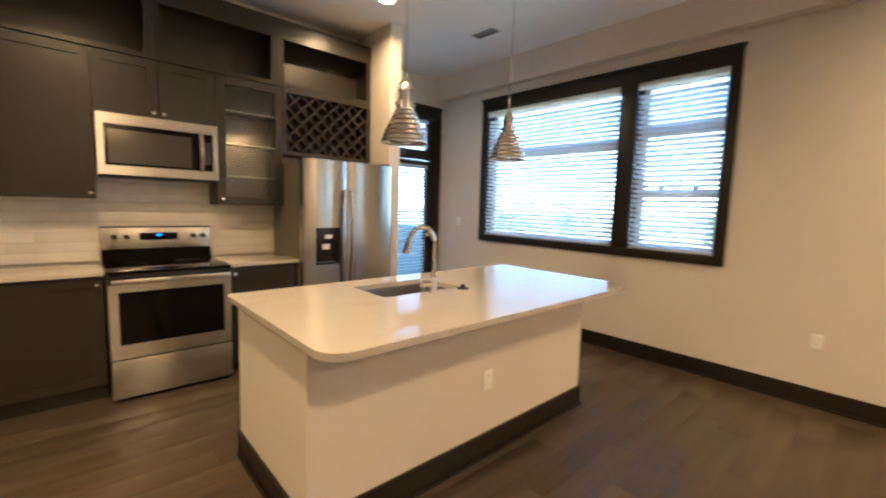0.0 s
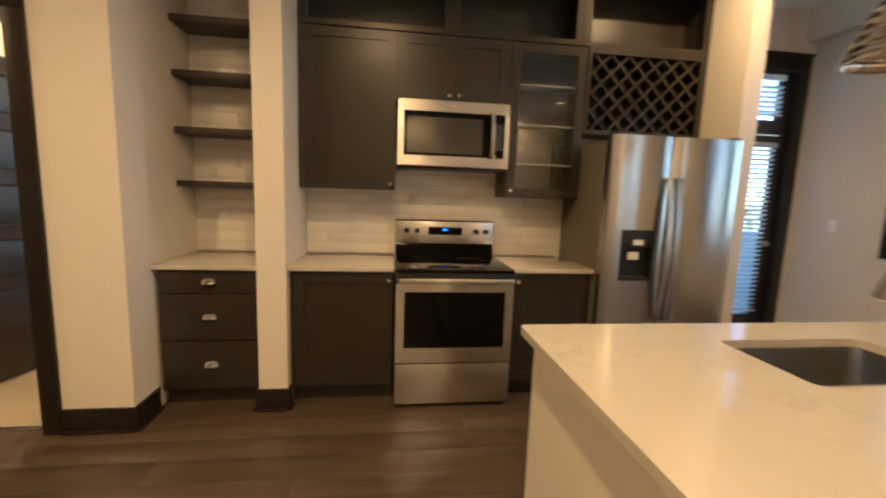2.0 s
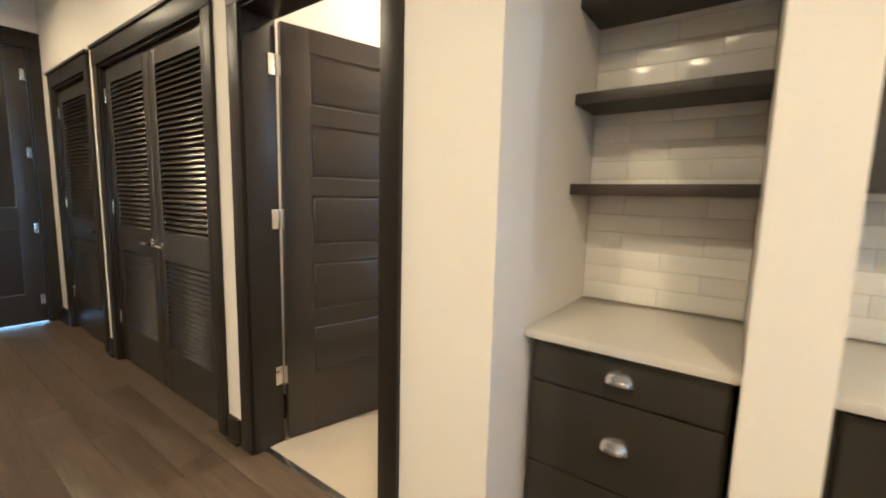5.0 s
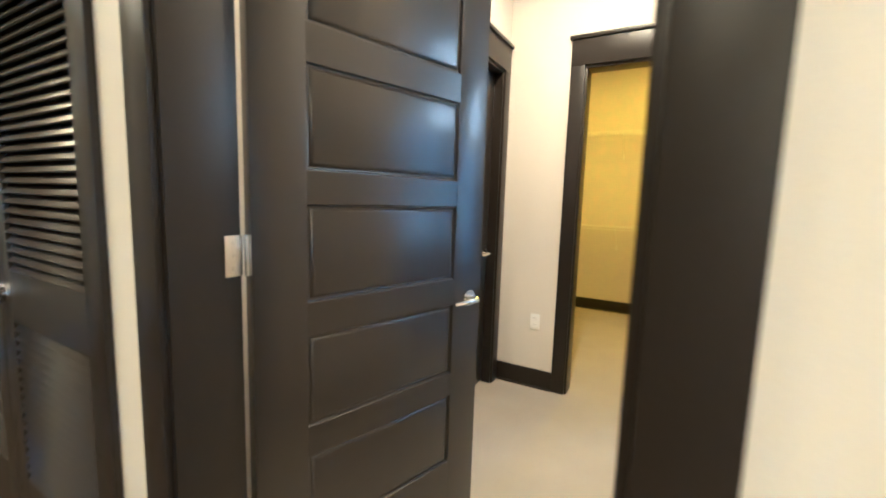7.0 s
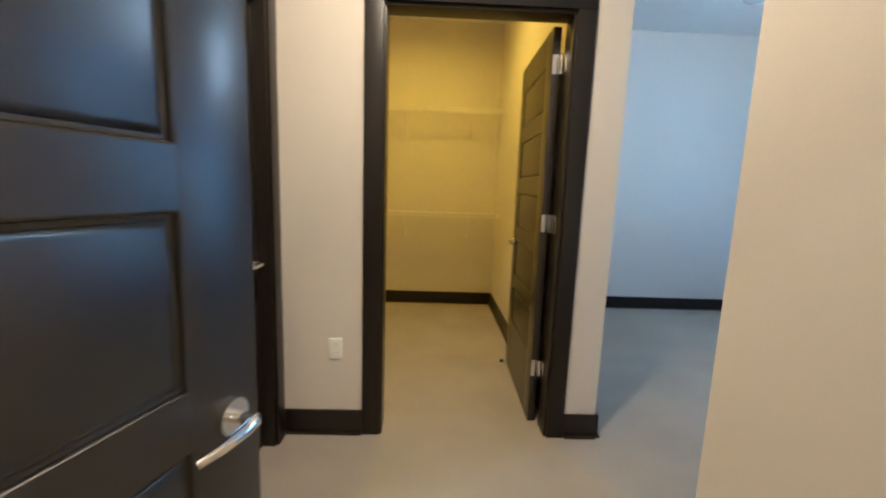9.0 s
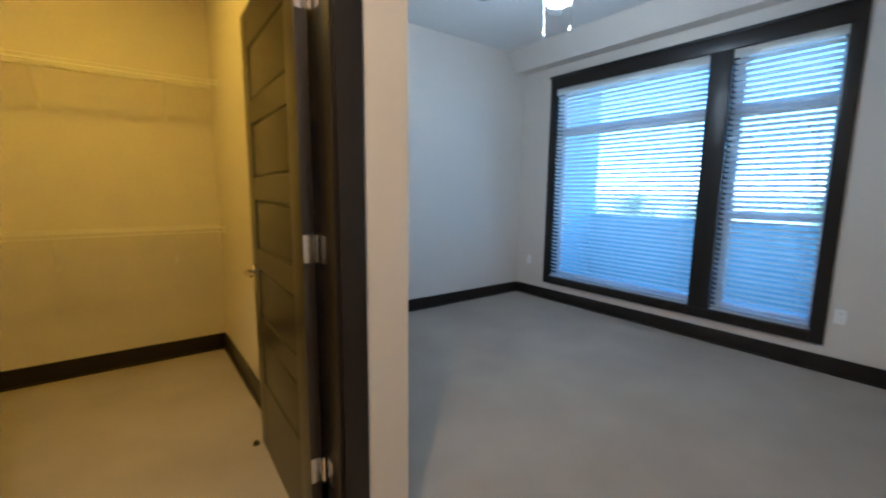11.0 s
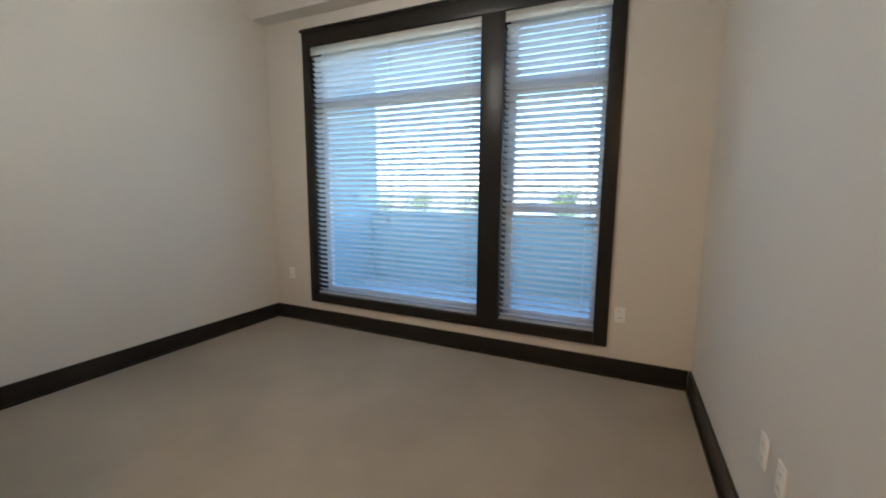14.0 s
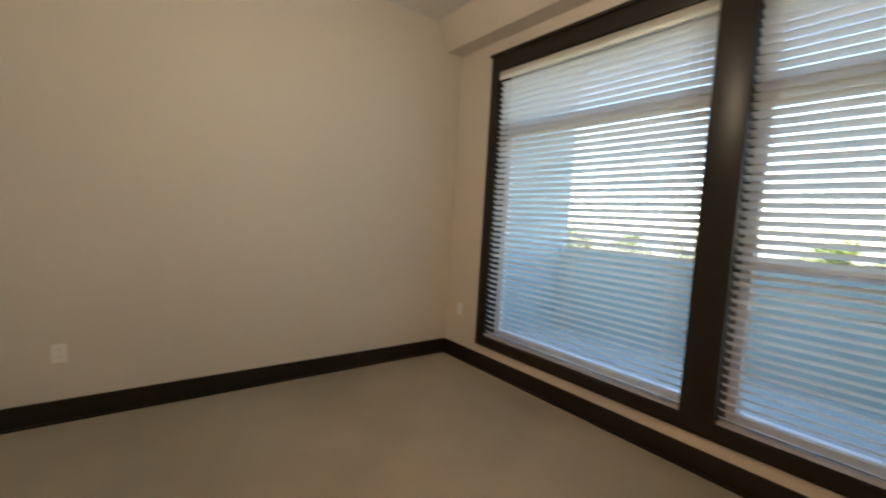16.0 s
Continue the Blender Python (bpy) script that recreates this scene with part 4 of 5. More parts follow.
# range
rg = thing("range", (1.575, 4.66, 0), "stainless steel electric range with a black glass cooktop", "range")
W = 0.378
part("body", box((-W, 0.03, 0.02), (W, 0.68, 0.895), 0.003), DARK_STEEL, rg)
part("drawer", box((-W, 0.0, 0.025), (W, 0.03, 0.298), 0.006), STEEL_H, rg, "brushed steel storage drawer")
door = part("oven_door", ring(-W, W, 0.306, 0.825, 0.052, 0.052, 0.099, 0.053, 0.0, 0.032, 0.004), STEEL_H, rg, "brushed steel oven door")
part("window", box((-W + 0.05, 0.004, 0.403), (W - 0.05, 0.02, 0.775)), BLACK_GLASS, door, "black glass oven window")
part("badge", box((-0.03, -0.0015, 0.352), (0.03, 0.001, 0.360)), NICKEL, door)
hb = bmesh.new()
add_box(hb, (-W + 0.012, -0.055, 0.834), (W - 0.012, -0.034, 0.870), 0.008)
for s in (-1, 1):
    add_box(hb, (s * (W - 0.04) - 0.014, -0.036, 0.838), (s * (W - 0.04) + 0.014, 0.004, 0.866), 0.003)
part("handle", hb, STEEL_H, door, "wide steel bar handle")
part("vent_strip", box((-W + 0.002, 0.006, 0.828), (W - 0.002, 0.04, 0.895), 0.002), BLACK, rg)
top = part("cooktop", box((-W - 0.002, -0.012, 0.895), (W + 0.002, 0.62, 0.918), 0.005), BLACK_GLASS, rg, "black glass cooktop")
RING = plain("burner_ring", (0.05, 0.05, 0.05), 0.25)
for bx, by, br in ((-0.19, 0.15, 0.11), (0.19, 0.15, 0.09), (-0.19, 0.42, 0.08), (0.19, 0.42, 0.105)):
    rb = bmesh.new()
    add_lathe(rb, [(br, 0.9183), (br, 0.9189), (br - 0.003, 0.9189), (br - 0.003, 0.9183)], (bx, by, 0), 40)
    part("burner_ring", rb, RING, top)
bg = bmesh.new()
yb0, yb1 = 0.585, 0.69
prof = [(yb0, 0.915), (yb0 + 0.02, 0.95), (yb0 + 0.035, 1.01), (yb1, 1.01), (yb1, 0.915)]
va = [bg.verts.new((-W, y, z)) for y, z in prof]
vb = [bg.verts.new((W, y, z)) for y, z in prof]
bg.faces.new(va)
bg.faces.new(vb[::-1])
for i in range(5):
    bg.faces.new((va[i], vb[i], vb[(i + 1) % 5], va[(i + 1) % 5]))
part("backguard_base", bg, BLACK_GLASS, rg, "glossy black lower backguard")
panel = part("control_panel", box((-W, 0.615, 1.008), (W, 0.69, 1.178), 0.004), STEEL_H, rg, "steel control panel")
part("panel_cap", box((-W - 0.002, 0.612, 1.178), (W + 0.002, 0.692, 1.186), 0.002), BLACK, panel)
part("display", box((-0.13, 0.611, 1.076), (0.13, 0.6145, 1.134), 0.001), BLACK_GLASS, panel)
part("clock_digits", box((-0.016, 0.6098, 1.110), (0.016, 0.6108, 1.121)), DISPLAY, panel, "lit blue clock digits")
for kx in (-0.295, -0.215, 0.245, 0.32):
    kb = cyl((kx, 0.614, 1.105), (kx, 0.592, 1.105), 0.0205, 0.018, 24)
    add_box(kb, (kx - 0.004, 0.586, 1.09), (kx + 0.004, 0.593, 1.12), 0.002)
    part("control_knob", kb, BLACK, panel, "round black control knob")

# microwave
mw = thing("microwave", (1.58, 5.01, 1.578), "stainless steel over-the-range microwave", "microwave")
part("body", box((-0.384, 0.03, 0.0), (0.384, 0.35, 0.432), 0.003), DARK_STEEL, mw)
mdoor = part("front_frame", ring(-0.386, 0.386, 0.0, 0.436, 0.041, 0.034, 0.068, 0.074, 0.0, 0.035, 0.003), STEEL_H, mw, "brushed steel front frame")
part("window", box((-0.346, 0.004, 0.067), (0.353, 0.02, 0.363)), BLACK_GLASS, mdoor, "black glass window and controls")
SCREEN = material("grey_mesh_screen", (0.05, 0.047, 0.04), 0.10, vary=0.06, bump=0.02)
part("screen", box((-0.325, 0.0032, 0.085), (0.20, 0.0042, 0.325)), SCREEN, mdoor, "grey mesh screen")
part("badge", box((-0.03, -0.0015, 0.395), (0.03, 0.001, 0.405)), NICKEL, mdoor)
hm = bow_handle(0.262, 0.016, 0.062, 0.372, 0.012, 0.036, 0.004)
part("handle", hm, STEEL, mdoor, "bowed steel handle")
part("keypad", box((0.285, 0.0032, 0.12), (0.338, 0.0042, 0.30)), BLACK, mdoor)
part("vent_grille", box((-0.38, 0.05, -0.018), (0.38, 0.33, -0.001), 0.003), BLACK, mw)

# refrigerator
fg = thing("refrigerator", (2.99, 4.62, 0), "stainless steel side-by-side refrigerator with dispenser", "refrigerator")
part("body", box((-0.452, 0.085, 0.02), (0.452, 0.73, 1.775), 0.005), DARK_STEEL, fg, "grey textured cabinet sides")
part("kick_grille", box((-0.44, 0.06, 0.01), (0.44, 0.085, 0.06), 0.003), BLACK, fg)


def bowed_door(x0, x1, z0, z1, hole=None):
    """A door front that bows out a little across its width, with an opening for the dispenser."""
    bm = bmesh.new()
    xs = [x0 + (x1 - x0) * i / 12 for i in range(13)]
    zs = [z0, z1]
    if hole:
        xs = sorted([x for x in xs if min(abs(x - hole[0]), abs(x - hole[1])) > 0.008] + [hole[0], hole[1]])
        zs = [z0, hole[2], hole[3], z1]
    front = [[bm.verts.new((x, 0.012 * (2 * (x - x0) / (x1 - x0) - 1) ** 2 + 0.016 * max(0, abs(2 * (x - x0) / (x1 - x0) - 1) - 0.94) / 0.06, z)) for z in zs] for x in xs]
    for i in range(len(xs) - 1):
        for j in range(len(zs) - 1):
            if hole and j == 1 and hole[0] - 1e-6 <= xs[i] and xs[i + 1] <= hole[1] + 1e-6:
                continue
            bm.faces.new((front[i][j], front[i + 1][j], front[i + 1][j + 1], front[i][j + 1]))
    r = bmesh.ops.extrude_face_region(bm, geom=bm.faces[:])
    for v in [g for g in r["geom"] if isinstance(g, bmesh.types.BMVert)]:
        v.co.y = 0.082
    return bm


d1 = part("freezer_door", bowed_door(-0.46, -0.035, 0.065, 1.80, (-0.35, -0.12, 0.865, 1.20)), STEEL, fg, "brushed steel freezer door")
d2 = part("fridge_door", bowed_door(-0.030, 0.46, 0.065, 1.80), STEEL, fg, "brushed steel refrigerator door")
db = bmesh.new()
add_box(db, (-0.349, 0.066, 0.866), (-0.121, 0.08, 1.199))
add_box(db, (-0.349, 0.010, 0.866), (-0.341, 0.068, 1.199))
add_box(db, (-0.129, 0.010, 0.866), (-0.121, 0.068, 1.199))
add_box(db, (-0.342, 0.008, 1.085), (-0.128, 0.068, 1.199), 0.003)
add_box(db, (-0.342, 0.008, 0.866), (-0.128, 0.068, 0.885), 0.003)
disp = part("dispenser", db, BLACK, d1, "black ice and water dispenser recess")
part("dispenser_paddle", box((-0.27, 0.03, 1.0), (-0.20, 0.05, 1.05), 0.004), PLATE, d1, "pale dispenser paddle")
part("dispenser_label", box((-0.26, 0.0055, 1.10), (-0.19, 0.0075, 1.135)), PLATE, d1, "pale dispenser label")
for hx, dd in ((-0.062, d1), (-0.004, d2)):
    part("handle", bow_handle(hx, 0.023, 0.60, 1.54, 0.022, 0.036, 0.012), STEEL, dd, "long bowed steel handle")
for hx in (-0.41, 0.41):
    part("hinge_cover", box((hx - 0.035, 0.03, 1.80), (hx + 0.035, 0.11, 1.818), 0.005), BLACK, fg)

# floating shelves in the nook
for z in (1.42, 1.767, 2.123, 2.458):
    solid("nook_shelf", box((-0.2535, 5.10, z - 0.042), (0.3585, 5.352, z), 0.003), SHELF_WOOD, "dark stained floating shelf between nook walls, empty", "shelf", group="nook shelves")
solid("nook_shelf", box((-0.2535, 5.10, 2.79), (0.3585, 5.352, 2.832), 0.003), SHELF_WOOD, "dark stained floating shelf between nook walls, empty", "shelf", group="nook shelves")

# island
isl = thing("kitchen_island", (1.69, 2.66, 0), "kitchen island base with painted walls and dark baseboard", "kitchen island")
ib = bmesh.new()
lv = [[ib.verts.new((x, y, z)) for x, y in ((0, 0), (2.07, 0), (2.07, 0.88), (0, 0.88), (0.05, 0.05), (2.02, 0.05), (2.02, 0.83), (0.05, 0.83))] for z in (0, 0.883)]
for i in range(4):
    j = (i + 1) % 4
    for f in ((lv[0][i], lv[0][j], lv[1][j], lv[1][i]), (lv[0][4 + i], lv[1][4 + i], lv[1][4 + j], lv[0][4 + j]), (lv[1][i], lv[1][j], lv[1][4 + j], lv[1][4 + i]), (lv[0][i], lv[0][4 + i], lv[0][4 + j], lv[0][j])):
        ib.faces.new(f)
part("base", ib, WALL, isl)
for lo, hi in (((-0.016, -0.016, 0), (2.086, 0, BASE_H)), ((-0.016, 0, 0), (0, 0.88, BASE_H)), ((2.07, 0, 0), (2.086, 0.88, BASE_H))):
    part("island_baseboard", box(lo, hi, 0.003), TRIM, isl, "dark painted baseboard")
part("shoe_moulding", box((-0.03, -0.03, 0), (2.10, -0.0165, 0.018), 0.004), TRIM, isl)
part("shoe_moulding", box((-0.03, -0.016, 0), (-0.0165, 0.88, 0.018), 0.004), TRIM, isl)
wt_bm = bmesh.new()
SINK = (2.30, 3.035, 2.87, 3.39)


def loop(outline):
    vs = [wt_bm.verts.new((x, y, 0.914)) for x, y in outline]
    return [wt_bm.edges.new((vs[i], vs[(i + 1) % len(vs)])) for i in range(len(vs))]


edges = loop(rounded(1.64, 2.395, 3.95, 3.58, (0.11, 0.11, 0.03, 0.03))) + loop(rounded(*SINK, (0.03,) * 4, 5))
bmesh.ops.triangle_fill(wt_bm, use_beauty=True, edges=edges)
r = bmesh.ops.extrude_face_region(wt_bm, geom=wt_bm.faces[:])
for v in [g for g in r["geom"] if isinstance(g, bmesh.types.BMVert)]:
    v.co.z = 0.884
rim = [e for e in wt_bm.edges if len(e.link_faces) == 2 and e.calc_face_angle(0) > 1.2 and abs(e.verts[0].co.z - e.verts[1].co.z) < 1e-5]
bmesh.ops.bevel(wt_bm, geom=rim, offset=0.004, segments=2, affect="EDGES")
solid("island_worktop", wt_bm, QUARTZ, "white veined quartz island top with rounded corners", "worktop")
sk = bmesh.new()
o1, o2 = rounded(SINK[0] - 0.006, SINK[1] - 0.006, SINK[2] + 0.006, SINK[3] + 0.006, (0.035,) * 4, 5), rounded(SINK[0] + 0.01, SINK[1] + 0.01, SINK[2] - 0.01, SINK[3] - 0.01, (0.045,) * 4, 5)
ra = [sk.verts.new((x, y, 0.8835)) for x, y in o1]
rb_ = [sk.verts.new((x, y, 0.70)) for x, y in o2]
for i in range(len(ra)):
    j = (i + 1) % len(ra)
    sk.faces.new((ra[i], ra[j], rb_[j], rb_[i]))
sk.faces.new(rb_)
sink = thing("sink", (0, 0, 0), "undermount stainless steel sink in the island", "sink")
part("basin", sk, STEEL, sink)
part("drain", cyl((2.565, 3.23, 0.7005), (2.565, 3.23, 0.704), 0.042, n=24), CHROME, sink)
fa = thing("faucet", (2.605, 2.985, 0.914), "chrome gooseneck kitchen faucet with side lever", "faucet")
part("base_body", add_cyl(cyl((0, 0, 0), (0, 0, 0.008), 0.029, n=24), (0, 0, 0.008), (0, 0, 0.10), 0.0235, n=24), CHROME, fa)
arc = [(0, 0, 0.10), (0, 0, 0.20), (0, 0, 0.305)] + [(-0.078 + 0.078 * math.cos(radians(a)), 0.03 * (1 - math.cos(radians(a))) / 2, 0.305 + 0.085 * math.sin(radians(a))) for a in range(15, 166, 15)]
part("spout", add_tube(bmesh.new(), arc, 0.0135, 16), CHROME, fa)
e0, e1 = Vector(arc[-1]), Vector(arc[-1]) + Vector((-0.028, 0.005, -0.085))
part("spray_head", add_tube(bmesh.new(), [e0, e0.lerp(e1, 0.3), e1], [0.0145, 0.018, 0.020], 16), CHROME, fa)
part("lever", add_tube(cyl((-0.02, 0, 0.055), (-0.085, 0.01, 0.058), 0.019, 0.017, 18), [(-0.075, 0.01, 0.06), (-0.08, 0.011, 0.10), (-0.085, 0.012, 0.145)], [0.007, 0.006, 0.005], 10), CHROME, fa)
sw = thing("sink_stopper", (2.85, 2.98, 0.914), "small dark sink stopper lying on the island top", "sink stopper")
part("disc", cyl((0, 0, 0), (0, 0, 0.010), 0.036, 0.034, 24), BLACK, sw)
part("grip", add_lathe(bmesh.new(), [(0.012, 0.01), (0.009, 0.018), (0.014, 0.026), (0.0005, 0.03)], n=18), BLACK, sw)


# pendants
def pendant():
    p = thing("pendant_light", (2.43, 3.06, 1.765), "ribbed polished metal pendant lamp on a rod", "pendant lamp", "island pendants")
    prof = []
    n = 7
    for i in range(n):
        u = i / (n - 1)
        r = 0.122 - 0.076 * u ** 1.25
        z = 0.006 + 0.165 * u
        prof += [(r + 0.003, z), (r + 0.006, z + 0.006), (r + 0.003, z + 0.012), (r - 0.004, z + 0.015), (r - 0.004, z + 0.023)]
    outer = [(0.129, 0.0), (0.129, 0.005)] + prof + [(0.046, 0.19), (0.046, 0.20)]
    inner = [(max(0.02, r - 0.006), z) for r, z in outer[::-1]]
    bm = bmesh.new()
    add_lathe(bm, outer + inner + [outer[0]], n=40)
    part("shade", bm, CHROME, p, "polished ribbed bell shade")
    nb = bmesh.new()
    add_lathe(nb, [(0.047, 0.198), (0.047, 0.215), (0.035, 0.22), (0.035, 0.275), (0.04, 0.278), (0.04, 0.29), (0.024, 0.30), (0.018, 0.325), (0.008, 0.33), (0.0005, 0.331)], n=28)
    part("socket", nb, CHROME, p)
    yb = bmesh.new()
    for s in (-1, 1):
        add_tube(yb, [(s * 0.049, 0, 0.205), (s * 0.06, 0, 0.25), (s * 0.05, 0, 0.30), (s * 0.02, 0, 0.335), (0, 0, 0.345)], 0.004, 8)
        add_cyl(yb, (s * 0.045, 0, 0.206), (s * 0.062, 0, 0.206), 0.009, n=12)
    part("yoke", yb, CHROME, p)
    rod = bmesh.new()
    zs = [0.335, 0.62, 0.90, 1.18, 1.405]
    for a, b in zip(zs, zs[1:]):
        add_cyl(rod, (0, 0, a), (0, 0, b - 0.02), 0.0055, n=12)
        add_cyl(rod, (0, 0, b - 0.02), (0, 0, b), 0.0075, n=12)
    part("rod", rod, CHROME, p)
    part("canopy", add_lathe(bmesh.new(), [(0.01, 1.40), (0.055, 1.41), (0.062, 1.434), (0.062, 1.4345)], n=28), CHROME, p)
    part("bulb", add_lathe(bmesh.new(), [(0.0005, 0.07), (0.02, 0.075), (0.03, 0.10), (0.026, 0.13), (0.014, 0.16), (0.014, 0.195)], n=20), PLATE, p, "unlit white bulb")
    return p


pd = pendant()
copy_thing(pd, pose(3.33, 3.07, 1.765, 0, 0, 35))

# ceiling fittings
for dx, dy in DOWNLIGHTS + [(-1.12, 5.93)]:
    dl = thing("recessed_downlight", (dx, dy, CEILING_Z), "round recessed ceiling downlight, switched on", "ceiling light", "downlights")
    part("trim_ring", add_lathe(bmesh.new(), [(0.062, -0.0145), (0.066, -0.016), (0.09, -0.007), (0.092, -0.0005), (0.062, -0.0005), (0.062, -0.0145)], n=32), WHITE_METAL, dl)
    part("lens", cyl((0, 0, -0.006), (0, 0, -0.001), 0.0615, n=32), LAMP_GLOW, dl, "glowing lens")
cl = thing("closet_light", (-1.2, 8.36, CEILING_Z), "round flush closet ceiling light, switched on", "ceiling light")
part("pan", cyl((0, 0, -0.03), (0, 0, -0.0005), 0.15, n=32), WHITE_METAL, cl)
part("diffuser", add_lathe(bmesh.new(), [(0.14, -0.031), (0.135, -0.05), (0.10, -0.062), (0.0005, -0.066)], n=32), CLOSET_GLOW, cl)
vt = thing("ceiling_vent", (4.28, 4.22, CEILING_Z), "rectangular slatted white ceiling air vent", "vent")
vb_ = bmesh.new()
add_box(vb_, (-0.09, -0.17, -0.010), (0.09, -0.145, -0.0005), 0.002)
add_box(vb_, (-0.09, 0.145, -0.010), (0.09, 0.17, -0.0005), 0.002)
add_box(vb_, (-0.09, -0.145, -0.010), (-0.068, 0.145, -0.0005), 0.002)
add_box(vb_, (0.068, -0.145, -0.010), (0.09, 0.145, -0.0005), 0.002)
part("frame", vb_, WHITE_METAL, vt)
part("backing", box((-0.068, -0.145, -0.0025), (0.068, 0.145, -0.0006)), DARK_STEEL, vt)
for i in range(9):
    part("slat", add_box(bmesh.new(), (-0.067, -0.013, -0.0006), (0.067, 0.013, 0.0006), 0, Matrix.Translation((0, -0.13 + i * 0.0325, -0.009)) @ pose(0, 0, 0, 28, 0, 0)), WHITE_METAL, vt)


# wall plates
def plate(x, y, z, turn, label="white duplex wall outlet", kind_="outlet"):
    """A wall plate; turn 0 faces -y."""
    o = thing("wall_outlet" if kind_ == "outlet" else "wall_switch", (x, y, z), label, kind_, turn=turn)
    part("plate", box((-0.036, -0.006, -0.058), (0.036, 0.0, 0.058), 0.003), PLATE, o)
    if kind_ == "outlet":
        for dz in (-0.024, 0.024):
            f = part("socket", cyl((0, -0.0085, dz), (0, -0.0055, dz), 0.017, n=20), PLATE, o)
            part("slots", add_box(box((-0.008, -0.009, dz - 0.002), (-0.006, -0.0083, dz + 0.008)), (0.006, -0.009, dz - 0.002), (0.008, -0.0083, dz + 0.008)), BLACK, f)
    else:
        part("rocker", box((-0.016, -0.010, -0.033), (0.016, -0.0055, 0.033), 0.002), PLATE, o)


plate(2.755, 2.66, 0.455, 0)
plate(5.16, 1.52, 0.50, -90)
plate(-1.55, 6.98, 0.50, 0)
plate(3.46, 9.47, 0.49, -90)
plate(3.46, 6.295, 0.475, -90)
for px in (1.96, 1.79):
    plate(px, SOUTH0[1] + (px - SOUTH0[0]) * (SOUTH1[1] - SOUTH0[1]) / (SOUTH1[0] - SOUTH0[0]), 0.475, 182.4)
plate(0.52, 9.69, 0.43, 0)
plate(5.16, 5.42, 1.22, -90, "white rocker light switch by the balcony door", "switch")

# ---- closet ----
CL0, CL1 = -2.40, -0.30
for z in (2.235, 1.105):
    ws = thing("wire_shelf", ((CL0 + CL1) / 2, 9.69, z), "white ventilated wire shelf on the closet wall", "shelf", "wire shelves")
    hw = (CL1 - CL0) / 2 - 0.002
    for dy, dz, rr in ((-0.30, 0, 0.0048), (-0.30, -0.03, 0.0048), (-0.20, -0.004, 0.0038), (-0.10, -0.004, 0.0038), (-0.006, 0, 0.0045)):
        part("long_wire", cyl((-hw, dy, dz), (hw, dy, dz), rr, n=8), WIRE, ws)
    bm = bmesh.new()
    k = -hw
    while k < hw:
        add_box(bm, (k - 0.0013, -0.30, 0.001), (k + 0.0013, -0.004, 0.0035))
        add_box(bm, (k - 0.0013, -0.303, -0.03), (k + 0.0013, -0.3005, 0.002))
        k += 0.026
    tagged(part("deck_wires", bm, WIRE, ws), kind="stuff")
    for bx in (-0.75, 0.0, 0.72):
        part("bracket", add_tube(bmesh.new(), [(bx, -0.29, -0.01), (bx, -0.15, -0.14), (bx, -0.006, -0.27)], 0.0045, 8), WIRE, ws)
        part("wall_clip", box((bx - 0.012, -0.008, -0.30), (bx + 0.012, -0.0005, -0.25), 0.002), WIRE, ws)
    for s in (-1, 1):
        part("end_bracket", box((s * hw - 0.006, -0.32, -0.045), (s * hw + 0.006, -0.24, 0.012), 0.003), WIRE, ws)

ds = thing("door_stop", (-0.440, 8.0, 0.004), "small dark door stop on the closet carpet", "door stop")
part("base", cyl((0, 0, 0), (0, 0, 0.006), 0.020, 0.018, 20), BLACK, ds)
part("post", add_lathe(bmesh.new(), [(0.012, 0.006), (0.010, 0.010), (0.012, 0.014), (0.012, 0.018), (0.0005, 0.020)], n=18), BLACK, ds)

# ---- bedroom fan ----
BLADE = material("grey_fan_blade", (0.42, 0.42, 0.43), 0.4, vary=0.06, bump=0.02)
fn = thing("ceiling_fan", (1.70, 7.76, CEILING_Z - 0.0), "white ceiling fan with grey blades and a lit glass bowl", "ceiling fan")
part("canopy", add_lathe(bmesh.new(), [(0.0005, 0), (0.065, 0), (0.065, -0.02), (0.03, -0.06), (0.015, -0.065)], n=28), WHITE_METAL, fn)
part("rod", cyl((0, 0, -0.06), (0, 0, -0.20), 0.013), WHITE_METAL, fn)
part("motor", add_lathe(bmesh.new(), [(0.014, -0.185), (0.07, -0.195), (0.12, -0.220), (0.125, -0.265), (0.09, -0.300), (0.06, -0.315), (0.06, -0.345), (0.0005, -0.345)], n=32), WHITE_METAL, fn)
for k in range(5):
    m = pose(0, 0, 0, 0, 0, 72 * k + 41)
    bl = bmesh.new()
    add_prism(bl, rounded(0.20, -0.06, 0.66, 0.07, (0.02, 0.05, 0.05, 0.02), 5), -0.004, 0.004)
    bmesh.ops.transform(bl, matrix=m @ Matrix.Translation((0, 0, -0.245)) @ pose(0, 0, 0, 11, 0, 0), verts=bl.verts)
    part("blade", bl, BLADE, fn, "flat pale grey fan blade")
    part("blade_iron", add_box(bmesh.new(), (0.10, -0.018, -0.252), (0.24, 0.018, -0.244), 0.002, m), NICKEL, fn)
part("light_bowl", add_lathe(bmesh.new(), [(0.075, -0.347), (0.10, -0.365), (0.098, -0.400), (0.07, -0.430), (0.03, -0.443), (0.0005, -0.445)], n=32), FAN_GLOW, fn, "lit frosted glass bowl")
for cx_, cy_, cz in ((-0.06, 0.075, -0.615), (0.075, -0.06, -0.575)):
    ch = cyl((cx_, cy_, -0.335), (cx_, cy_, cz), 0.0016, n=6)
    add_cyl(ch, (cx_, cy_, cz - 0.03), (cx_, cy_, cz), 0.006, 0.003, n=10)
    part("pull_chain", ch, NICKEL, fn)

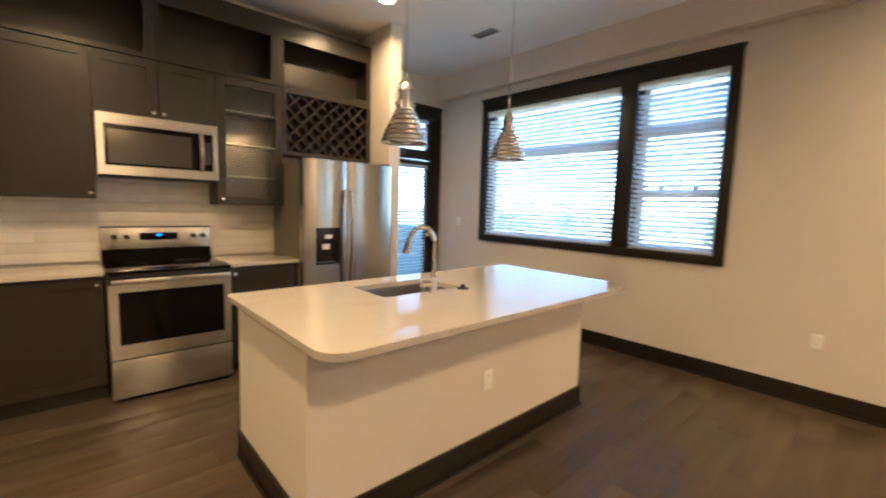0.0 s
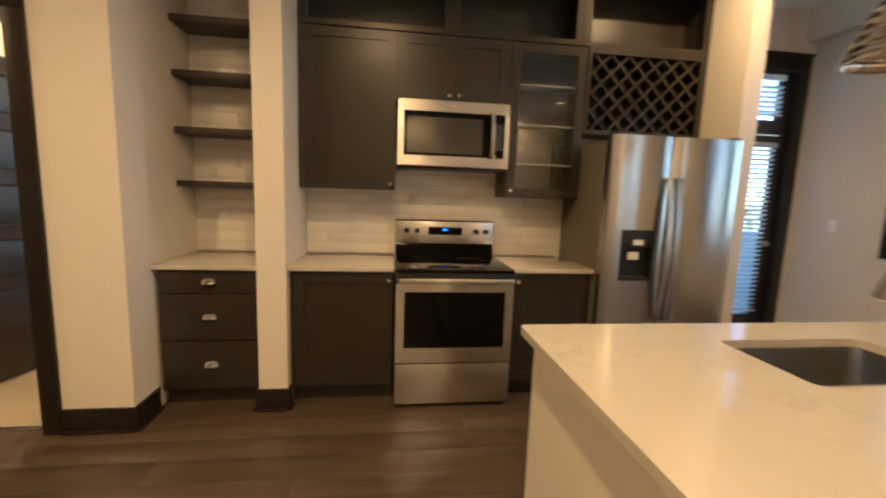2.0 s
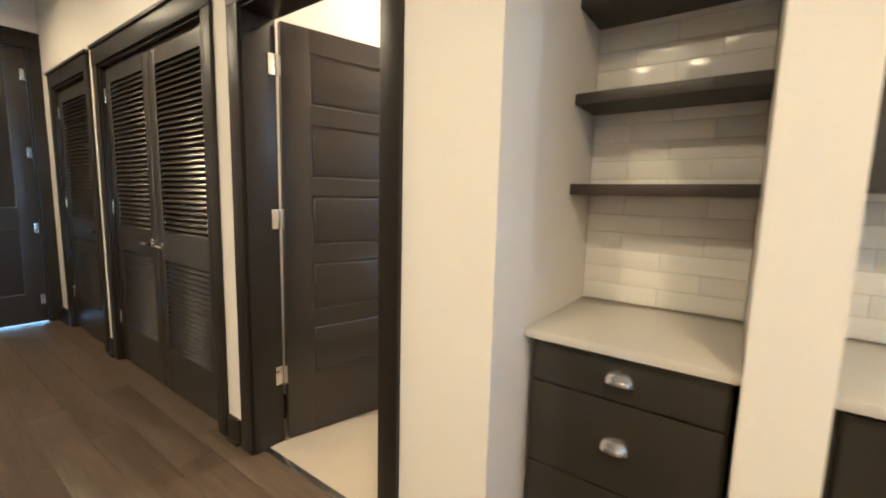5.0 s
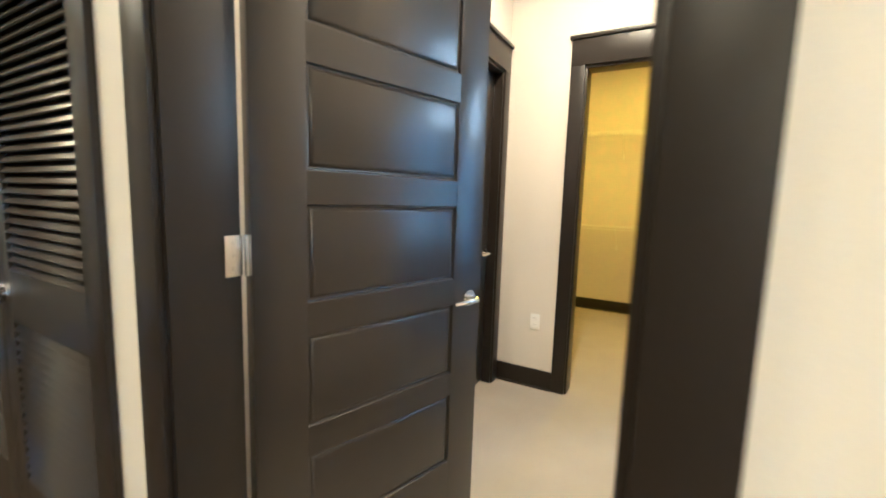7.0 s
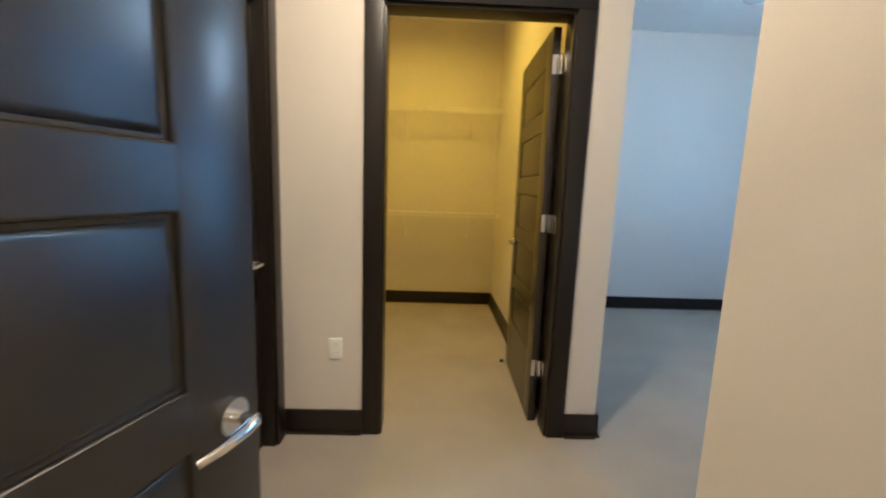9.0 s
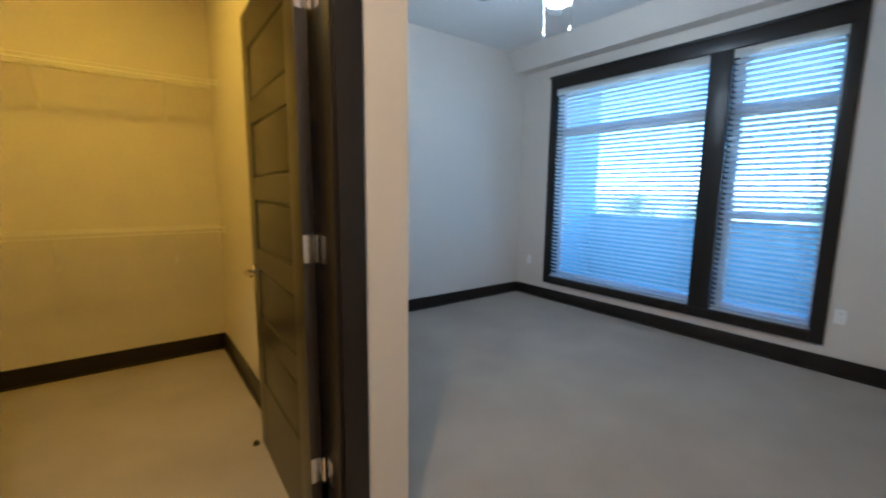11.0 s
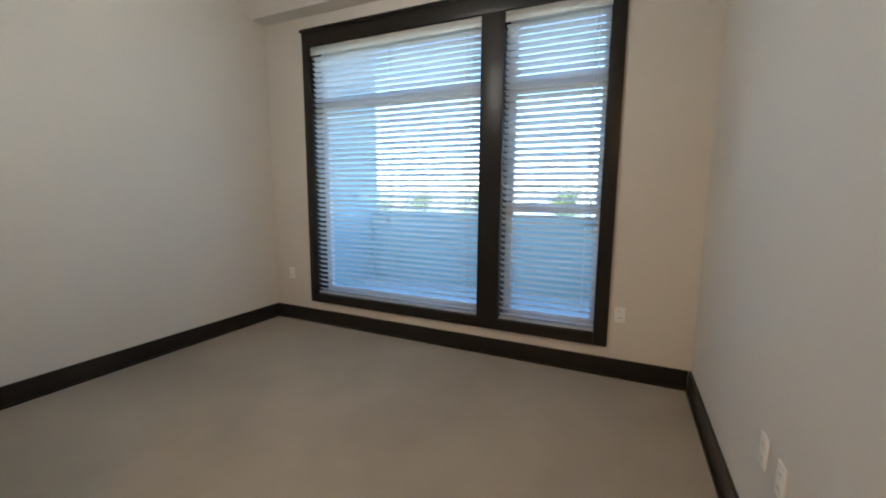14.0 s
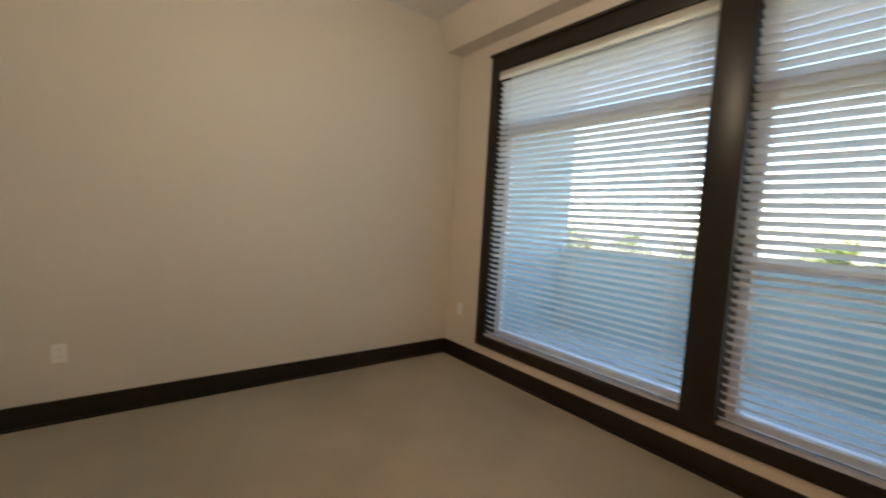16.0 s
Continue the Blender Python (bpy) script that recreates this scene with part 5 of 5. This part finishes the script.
# ---- pieces: backsplash tiles and floor planks ----
TILE_L, TILE_H, GAP = 0.305, 0.0765, 0.0022
bs = thing("wall_backsplash", (0, 0, 0), "glossy white long subway tile backsplash in running bond", "backsplash", kind="structure")
TILES = {}


def tile(x0, x1, z0, z1):
    key = (round(x1 - x0, 3), round(z1 - z0, 3))
    if key not in TILES:
        w, h = key
        TILES[key] = mesh_of("tile", box((0, 0, 0), (w, 0.007, h), 0.0014), TILE)
    t = part("tile", TILES[key], None, bs)
    t.location = (x0, 5.3625 - random.uniform(0, 0.0006), z0)


def tiled(x0, x1, z0, z1):
    part("grout", box((x0, 5.3655, z0), (x1, 5.3695, z1)), GROUT, bs)
    row, z = 0, z0
    while z < z1 - 0.01:
        top_ = min(z + TILE_H, z1)
        x = x0 - (row % 2) * TILE_L / 2
        while x < x1 - 0.002:
            a, b = max(x, x0), min(x + TILE_L, x1)
            if b - a > 0.012:
                tile(a + GAP / 2, b - GAP / 2, z + GAP / 2, top_ - GAP / 2)
            x += TILE_L
        z += TILE_H
        row += 1


tiled(0.531, 2.50, 0.915, 1.60)
tiled(-0.254, 0.359, 0.915, 3.19)

PLANK_W, PLANK_L = 0.18, 1.22
PLANKS = {}
rnd = random.Random(7)
rest = bmesh.new()
row, y = 0, 4.572
while y > -2.5:
    y0 = max(y - PLANK_W, -2.5)
    x = -5.3 - rnd.uniform(0, PLANK_L)
    while x < 5.16:
        a, b = max(x, -5.3), min(x + PLANK_L, 5.16)
        if b - a > 0.02:
            near = y > 0.9 and a > -3.2
            w, d = round(b - a - 0.001, 3), round(y - y0 - 0.001, 3)
            if near:
                key = (w, d)
                if key not in PLANKS:
                    PLANKS[key] = mesh_of("plank", box((0, 0, -0.003), (w, d, 0.0), 0.0005), PLANK)
                p = part("plank", PLANKS[key], None, floor)
                p.location = (a + 0.0005, y0 + 0.0005, 0)
            else:
                add_box(rest, (a + 0.0005, y0 + 0.0005, -0.003), (b - 0.0005, y - 0.0005, 0.0))
        x += PLANK_L
    y -= PLANK_W
    row += 1
tagged(part("far_planks", rest, PLANK, floor), kind="stuff")
solid("floor_under_cabinets", box((-0.25, 4.573, -0.003), (5.16, 5.80, -0.0002)), PLANK, "dark wood-look floor under the cabinets", "floor", "structure")
